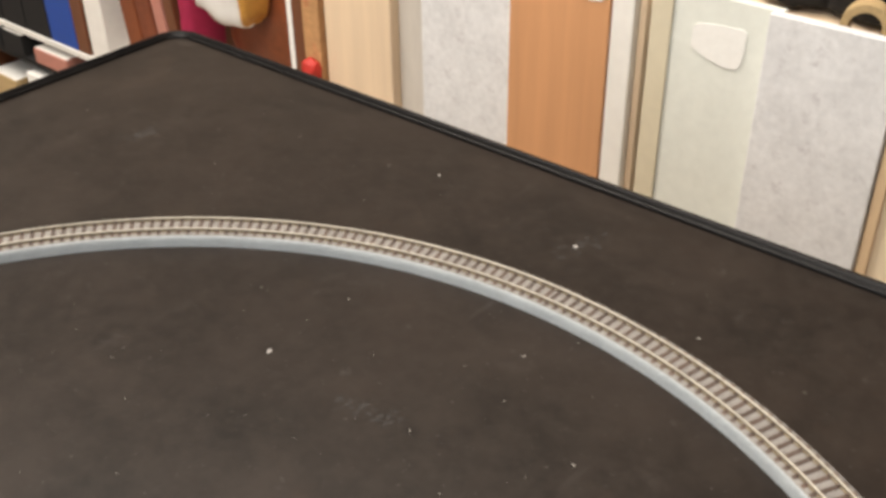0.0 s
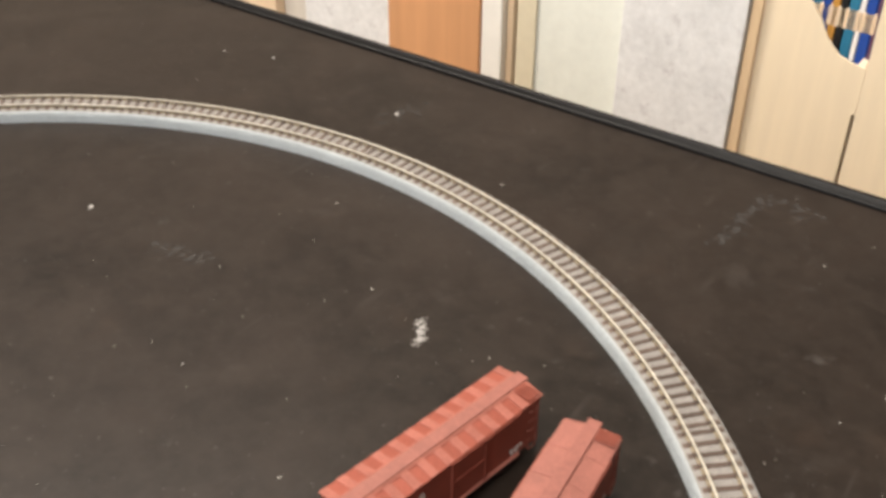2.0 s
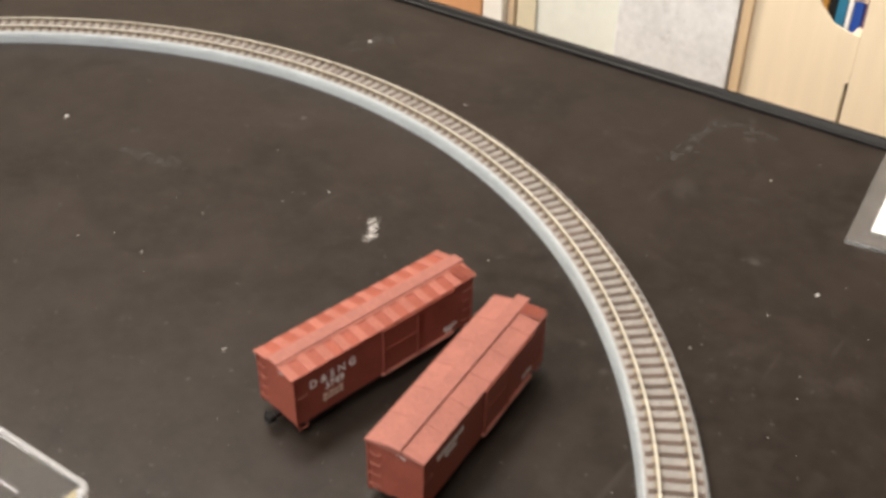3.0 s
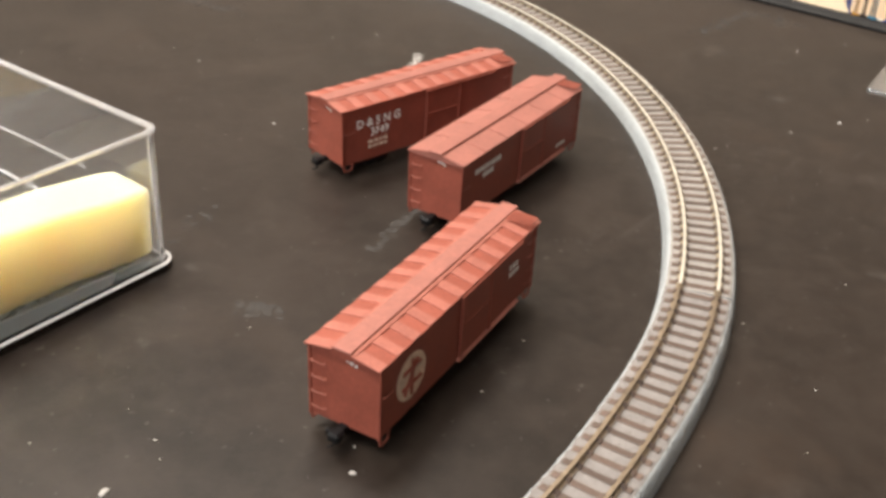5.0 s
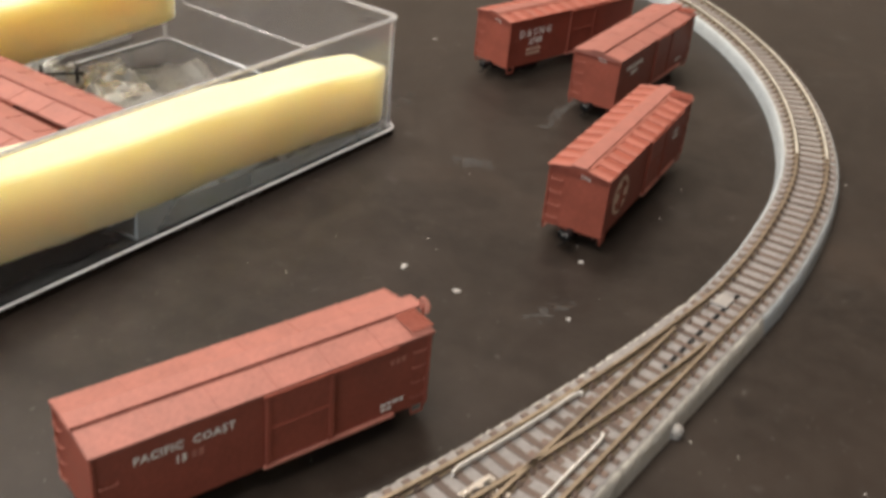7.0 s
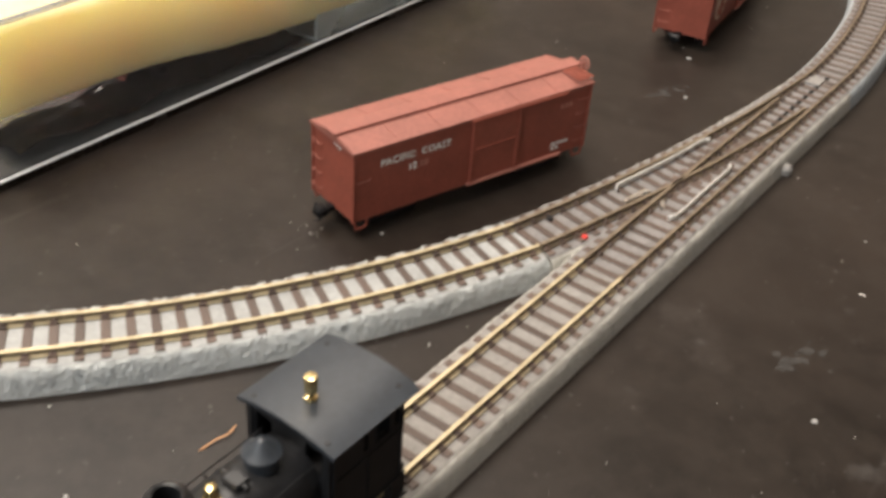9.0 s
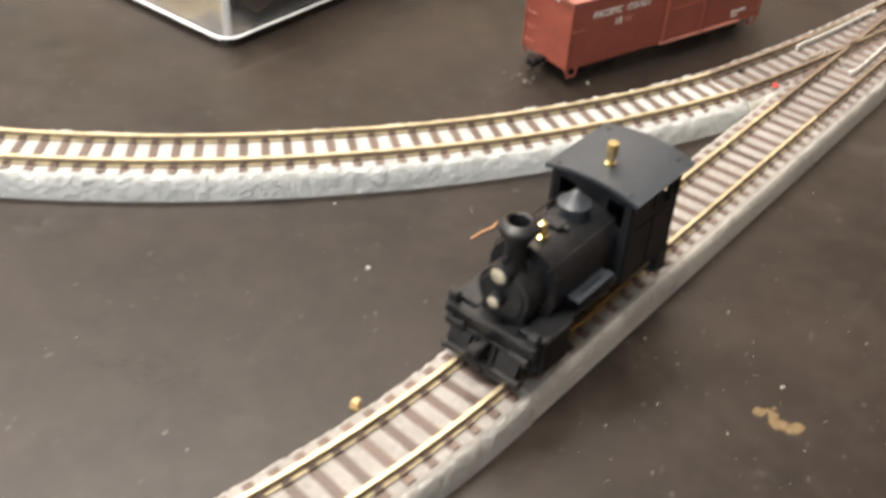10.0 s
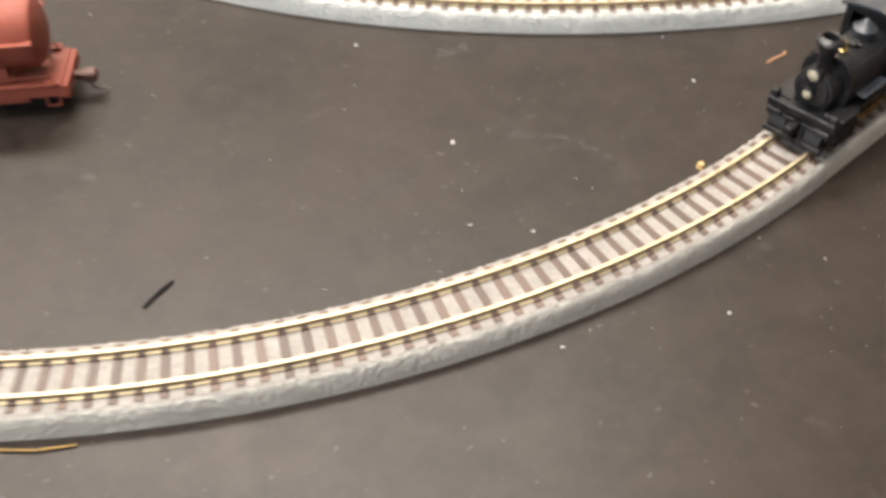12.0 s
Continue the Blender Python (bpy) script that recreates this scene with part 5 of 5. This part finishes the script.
def storage_box():
    t = thing("storage_box", box_at(0, 0), "clear open plastic storage box with rolled rim", "plastic box")
    bm = bmesh.new()
    tray(bm, BOX_L, BOX_W, BOX_H, 2.8, 1.1, 1.5)
    body = smooth(part("tray", bm, CLEAR, t), 30)
    body.visible_shadow = False
    bm = bmesh.new()
    loop = rounded(BOX_L + 1.0, BOX_W + 1.0, 2.4)
    sweep(bm, loop + [loop[0]], [(-0.5, BOX_H - 0.1), (0.5, BOX_H - 0.1), (0.65, BOX_H + 0.35), (0.4, BOX_H + 0.7), (-0.4, BOX_H + 0.7), (-0.65, BOX_H + 0.35)], caps=False)
    part("rim", bm, RIM_CLEAR, t, "clear moulded rim, whitened for its highlights")
    bm = bmesh.new()
    loop = rounded(BOX_L + 2.0, BOX_W + 2.0, 3.3)
    sweep(bm, loop + [loop[0]], [(0.35, 1.6), (0.75, 1.6), (0.95, 1.8), (0.85, 2.0), (0.6, 2.1), (0.35, 2.1)], caps=False)
    part("foot_bead", bm, BEAD, t, "clear moulded foot bead, whitened for its highlight")
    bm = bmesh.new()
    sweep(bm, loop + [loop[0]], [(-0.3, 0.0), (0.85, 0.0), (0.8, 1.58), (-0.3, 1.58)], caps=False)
    part("foot_edge", bm, SHADE_STRIP, t, "dark strip painting in the shade at the clear bottom edge")
    bm = bmesh.new()
    tube(bm, (BOX_L / 2 - 0.5, -19, 15.1), (BOX_L / 2 - 0.5, 35, 15.1), 0.3, sides=6)
    part("moulding_ridge", bm, RIM_CLEAR, t, "thin bright moulded ridge on the end wall")
    for a, b in ((BOX_L / 2 + 0.1, -BOX_W / 2 - 0.1), (-BOX_L / 2 - 0.1, -BOX_W / 2 - 0.1), (BOX_L / 2 + 0.1, BOX_W / 2 + 0.1), (-BOX_L / 2 - 0.1, BOX_W / 2 + 0.1)):
        bm = bmesh.new()
        tube(bm, (a - math.copysign(1.0, a), b - math.copysign(1.0, b), 2.0), (a - math.copysign(1.0, a), b - math.copysign(1.0, b), BOX_H), 0.75, sides=12)
        smooth(part("corner_post", bm, RIM_CLEAR, t, "rounded clear corner of the box, whitened for its glint"), 40)


def foam_strip(name, a0, a1, b, tilt, z, h, w, label, deeper=0.0, seed=0):
    """A soft cut strip of foam with rounded, slightly lumpy faces; deeper: how much lower its near end hangs."""
    t = thing(name, box_at((a0 + a1) / 2, b, z) @ pose(0, 0, 0, 0, tilt, 0), label, "foam strip", "foam strips in the box")
    bm = bmesh.new()
    n, m, l = 60, 28, a1 - a0
    rings = []
    for i in range(n + 1):
        x = -l / 2 + l * i / n
        edge = min(i, n - i)
        pinch = (0.95, 0.99, 1.0)[min(edge, 2)]
        ring = []
        for k in range(m):
            a = 2 * math.pi * k / m
            cy, cz = math.cos(a), math.sin(a)
            y = math.copysign(abs(cy) ** 0.2, cy) * w / 2 * pinch
            zz = math.copysign(abs(cz) ** 0.2, cz) * h / 2 * pinch
            if cz < 0:
                zz -= deeper * (1 - i / n)
            q = Vector((x * 0.05, y * 0.16, zz * 0.16 + seed))
            lump = noise.noise(q) * 0.7 + noise.noise(q * 4.1) * 0.22
            ring.append(bm.verts.new((x, y + cy * lump, h / 2 + zz + cz * lump + 0.7 * math.sin(i * 0.17 + seed))))
        rings.append(ring)
    for p, q in zip(rings, rings[1:]):
        for k in range(m):
            bm.faces.new((p[k], p[(k + 1) % m], q[(k + 1) % m], q[k]))
    bm.faces.new(rings[0])
    bm.faces.new(rings[-1][::-1])
    smooth(part("foam_block", bm, FOAM, t), 60)


storage_box()
foam_strip("foam_strip", -83, 85.4, -35.8, 3.6, 9.0, 15.8, 12.6, "soft yellow foam strip along the box wall", 2.4)
foam_strip("foam_strip", -83, 78, 33.5, 0.8, 14.0, 16.5, 13, "soft yellow foam strip on packing, across the box", 0.0, 4)
for k, a in enumerate((12.5, -3.6, -19.8, -36.0)):
    b = box_at(a, -1.5).translation / MM
    boxcar(b.x, b.y, BOX_TURN + 90 + (1.5, -0.8, 1.0, 0)[k], "faded red boxcar packed upright across the storage box", "plain", "lines", z=1.7, group="boxcars in the box")


def milky_insert():
    """A folded milky plastic sheet, added for the pale tint under the foam strip."""
    t = thing("plastic_insert", box_at(45, -36.2, 1.6), "pale grey-green milky sheet added for the tint under the foam", "plastic sheet")
    bm = bmesh.new()
    prism(bm, [(-6.2, 0), (6.0, 0), (6.0, 3.0), (5.4, 3.0), (5.2, 0.6), (-5.2, 0.6), (-5.7, 6.6), (-6.3, 6.6)], -40, 39.5, "yz")
    bmesh.ops.bisect_plane(bm, geom=bm.verts[:] + bm.edges[:] + bm.faces[:], plane_co=(-6, 0, 0), plane_no=(1, 0, 0))
    for v in bm.verts:
        v.co.z *= 0.62 - 0.009 * v.co.x + 0.08 * math.sin(v.co.x * 0.4)
    part("sheet", bm, MILKY, t)


milky_insert()


def spare_wheels():
    t = thing("spare_wheelset", box_at(34, 20.5, 11.6, -37), "loose black wheelset on clear packing", "model wheels")
    bm = bmesh.new()
    tube(bm, (-6, 0, 0), (6, 0, 0), 0.45, sides=8)
    part("axle", bm, BLACK, t)
    for s in (-1, 1):
        bm = bmesh.new()
        turned(bm, [(2.6, s * 4.2 - 0.4), (2.6, s * 4.2), (2.2, s * 4.2 + 0.5), (0.5, s * 4.2 + 0.5)], (0, 0, 0), "x", 18)
        part("wheel", bm, BLACK, t)


spare_wheels()


def packing(a, b, z, l, w, seed, label, material=None, swing=30):
    """Crumpled clear film."""
    rng = random.Random(seed)
    t = thing("packing_film", box_at(a, b, z, rng.uniform(-swing, swing)), label, "packing film")
    bm = bmesh.new()
    n, m = 22, 16
    grid = [[bm.verts.new((-l / 2 + l * i / n, -w / 2 + w * j / m, 1.2 + 2.6 * noise.noise(Vector((i * 0.33 + seed, j * 0.37, 0))) + 2.4 * abs(noise.noise(Vector((i * 0.8, j * 0.8, seed)))) + 1.5)) for j in range(m + 1)] for i in range(n + 1)]
    for i in range(n):
        for j in range(m):
            bm.faces.new((grid[i][j], grid[i + 1][j], grid[i + 1][j + 1], grid[i][j + 1]))
    bmesh.ops.solidify(bm, geom=bm.faces[:], thickness=0.25)
    ob = smooth(part("film", bm, material or FILM, t), 25)
    ob.visible_shadow = material is not None


packing(48, 4, 1.6, 50, 46, 3, "crumpled clear packing film in the box")
packing(36, 18, 5.0, 34, 26, 8, "crumpled clear packing film under a wheelset")
packing(52, -30, 1.6, 40, 18, 12, "crumpled milky packing film under the foam")
# black sheet added to fill the dark space under the foam strip
packing(-38, -34.5, 0.6, 78, 13, 21, "crumpled black sheet added in the dark space under the foam", GLOSSY_BLACK, 1)
packing(20, 34, 1.6, 110, 14, 15, "crumpled clear packing film under the foam")


def second_tray():
    t = thing("lid_tray", box_at(8, 90.5, 0, 0), "clear plastic lid tray beside the storage box", "plastic box")
    bm = bmesh.new()
    tray(bm, 150, 78, 26, 5.0, 1.3, 1.5)
    ob = smooth(part("tray", bm, CLEAR, t), 30)
    ob.visible_shadow = False
    bm = bmesh.new()
    loop = rounded(151, 79, 5.2)
    sweep(bm, loop + [loop[0]], [(-0.8, 25.8), (0.8, 25.8), (1.0, 26.4), (0.6, 27.0), (-0.6, 27.0), (-1.0, 26.4)], caps=False)
    part("rim", bm, RIM_CLEAR, t)


second_tray()


def card_sleeve():
    t = thing("card_case", place(146, 133, 0.0, 52), "flat clear plastic case with a white card inside", "plastic case")
    bm = bmesh.new()
    block(bm, 0, 80, -60, 0, 0.2, 1.8, 0.5, 2)
    ob = part("case", bm, CLEAR, t)
    ob.visible_shadow = False
    bm = bmesh.new()
    block(bm, 8, 74, -54, -6, 1.9, 2.2)
    part("card", bm, PAPER, t, "plain white card")
    bm = bmesh.new()
    for i in range(6):
        block(bm, 14, 20 + (i * 37 % 30), -14 - i * 6, -12.8 - i * 6, 2.2, 2.24)
    part("print", bm, DARK, t, "faint grey printed lines")


card_sleeve()
# ---------------------------------------------------------------- lint, crumbs and scratches on the table
def flake(name, x, y, size, material, label, seed, category="flake", thick=0.25, z=0.0, long=1.0, group="flakes on the table"):
    rng = random.Random(seed)
    t = thing(name, place(x, y, z + 0.02, rng.uniform(0, 360)), label, category, group)
    bm = bmesh.new()
    n = 9
    pts = [(size * long * math.cos(2 * math.pi * i / n) * rng.uniform(0.55, 1.1), size * math.sin(2 * math.pi * i / n) * rng.uniform(0.5, 1.1)) for i in range(n)]
    prism(bm, pts, 0, thick, "xy")
    top = max(v.co.z for v in bm.verts)
    for v in bm.verts:
        if v.co.z > top - 1e-6:
            v.co.x *= 0.75
            v.co.y *= 0.75
            v.co.z += rng.uniform(-0.06, 0.1) * size
    part("chip", bm, material, t)


for k, (x, y, r) in enumerate(((-93, 239.3, 1.9), (-59.2, 152.8, 0.7), (-53.7, -33.6, 1.5), (-43.5, -42.8, 1.5), (-14.9, -30.7, 0.9), (-22.2, -52.5, 0.8), (17.8, 290.7, 1.6), (-28.6, 349.4, 1.2), (127.7, 110.1, 1.3),
                               (-96.6, -109.6, 0.6), (-33.1, -160.2, 0.9), (-191.4, -195.9, 1.1), (-169.5, -249.2, 0.6), (-174.8, -221.4, 0.6), (-141.5, -239.7, 0.6), (-215.9, -161.5, 0.7), (-141.1, -171.4, 0.7))):
    flake("lint_flake", x, y, r * 0.6, LINT, "tiny white lint flake lying on the table", 100 + k, long=1.3)
for k in range(7):
    rng = random.Random(40 + k)
    d = rng.gauss(0, 2.2)
    flake("paint_chip", 7.6 + d * 0.35 + rng.gauss(0, 0.9), 155.5 + d, rng.uniform(0.3, 1.0), LINT, "white paint chip smeared on the table", 200 + k, thick=0.08, group="white paint chips", long=1.5)
for k in range(9):
    rng = random.Random(70 + k)
    flake("lint_flake", -110 + rng.gauss(0, 2), -109 + rng.gauss(0, 1.6), rng.uniform(0.08, 0.26), LINT, "tiny white lint flake lying near a boxcar", 300 + k)
for k in range(13):
    rng = random.Random(410 + k)
    d = rng.gauss(0, 1)
    flake("glue_spot", -86.3 + d * 1.0 + rng.gauss(0, 0.6), -203.4 - d * 1.1 + rng.gauss(0, 0.6), rng.uniform(0.35, 1.25), OCHRE, "dried ochre glue spot on the table", 430 + k, thick=0.06, group="glue spots")
flake("amber_crumb", -142.6, -201.0, 0.85, AMBER, "small amber crumb beside the track", 500, thick=1.2)
flake("green_crumb", -115.3, -189.3, 0.6, surface("green_crumb", (0.02, 0.22, 0.16), 0.6), "tiny green crumb between the rails", 501, thick=0.5, z=4.6)
flake("red_crumb", -60.6, -117.2, 0.9, RED, "tiny red crumb at the turnout", 502, thick=0.5, z=4.3)
flake("ballast_crumb", -66.0, -111.5, 0.8, DARK, "tiny black crumb between the rails", 503, thick=0.6, z=4.5)


def fibre(name, points, r, material, label):
    p0 = points[0]
    t = thing(name, place(p0[0], p0[1]), label, "fibre")
    bm = bmesh.new()
    pts = [Vector((x - p0[0], y - p0[1], z + r)) for x, y, z in points]
    for a, b in zip(pts, pts[1:]):
        tube(bm, a, b, r, sides=6)
    part("strand", bm, material, t)


fibre("wood_sliver", [(-124.5, -163.5, 0.0), (-122.5, -161.8, 0.3), (-120.8, -160.9, 0.4), (-119.9, -159.2, 0.3)], 0.11, ORANGE_WOOD, "thin orange wood sliver on the table")
fibre("black_sliver", [(-241, -245, 0.0), (-239.4, -241.6, 0.2), (-237.6, -238.4, 0.0)], 0.3, DARK, "thin black sliver lying on the table")
fibre("copper_wire", [(-268, -274.4, 0.0), (-256, -275.6, 0.2), (-249, -275.3, 0.2), (-243, -273.8, 0.1)], 0.22, OLD_BRASS, "thin copper wire beside the track")


def lint():
    rng = random.Random(5)
    verts, faces = [], []
    for i in range(1950):
        u, w = rng.uniform(20, 840), -rng.uniform(20, 840)
        p = CORNER + along * u + outward * w
        if i >= 1700:
            # the dustier stretch outside the outer curve
            p = Vector((rng.gauss(-70, 34), rng.gauss(-212, 26)))
            if (p - OUTER).length < 227 and p.x < -40:
                p = OUTER + (p - OUTER).normalized() * (228 + rng.expovariate(0.06))
        a, r = rng.uniform(0, 6.28), rng.choice((0.04, 0.05, 0.05, 0.06, 0.07, 0.08, 0.1, 0.16) if i < 1700 else (0.03, 0.04, 0.05))
        l = r * rng.choice((1, 1.2, 1.5, 4))
        c, s = math.cos(a), math.sin(a)
        base = len(verts)
        for x, y, z in ((-l, -r, 0.02), (l, -r, 0.02), (l, r, 0.02), (-l, r, 0.02), (0, 0, 0.02 + r * 0.7)):
            verts.append(((p.x + x * c - y * s) * MM, (p.y + x * s + y * c) * MM, z * MM))
        faces += [(base + 3, base + 2, base + 1, base), (base, base + 1, base + 4), (base + 1, base + 2, base + 4), (base + 2, base + 3, base + 4), (base + 3, base, base + 4)]
    mesh = bpy.data.meshes.new("table_lint")
    mesh.from_pydata(verts, [], faces)
    mesh.materials.append(SPECK)
    ob = new("table_lint", mesh)
    ob.location = (0, 0, TOP)
    tagged(ob, "scattered pale dust and lint specks on the table", "lint", kind="stuff")


lint()


def smear(x0, y0, x1, y1, width, count, seed, material=None, fine=1.0):
    """A faint film of dust wiped along a line: many thin irregular crumbs."""
    rng = random.Random(seed)
    mid = ((x0 + x1) / 2, (y0 + y1) / 2)
    bm = bmesh.new()
    for i in range(count):
        u = rng.random()
        cx, cy = x0 + (x1 - x0) * u - mid[0] + rng.gauss(0, width), y0 + (y1 - y0) * u - mid[1] + rng.gauss(0, width)
        r, turn = rng.choice((0.2, 0.35, 0.5, 0.9)) * fine, rng.uniform(0, 6.28)
        ring = [bm.verts.new((cx + r * rng.uniform(0.6, 1.6) * math.cos(turn + k * 1.047), cy + r * rng.uniform(0.5, 1.1) * math.sin(turn + k * 1.047), 0.02)) for k in range(6)]
        tip = bm.verts.new((cx, cy, 0.07))
        for k in range(6):
            bm.faces.new((ring[k], ring[(k + 1) % 6], tip))
        bm.faces.new(ring[::-1])
    ob = part("dust_smear", bm, material or DUST, None)
    ob.matrix_world = place(mid[0], mid[1])
    tagged(ob, "faint grey smear of dust wiped across the table", "dust", kind="stuff")


for k, (x0, y0, x1, y1, wd, n) in enumerate(((109, 187, 137, 211, 1.6, 150), (138, 208, 148, 198, 2.5, 60), (-70, 213, -52, 202, 2.2, 90), (3, 61, -10, 39, 0.8, 90), (-36, 18, -29, 16, 1.2, 70), (-33, -148, -28, -143, 1.5, 30),
                                             (-206, -213, -199, -207, 1.5, 50), (-196, -164, -190, -161, 1.2, 40), (10, 286, 30, 296, 2.5, 70), (-170, 398, -150, 404, 2.5, 80), (-31, -52, -22, -48, 2.0, 40),
                                             (-60, 30, -45, 60, 2.0, 60), (-180, -190, -160, -200, 2.5, 50), (-100, -240, -85, -225, 3.0, 30))):
    smear(x0, y0, x1, y1, wd, n, 700 + k)
smear(6.5, 151.5, 9.5, 162.5, 0.9, 120, 750, LINT, 0.42)
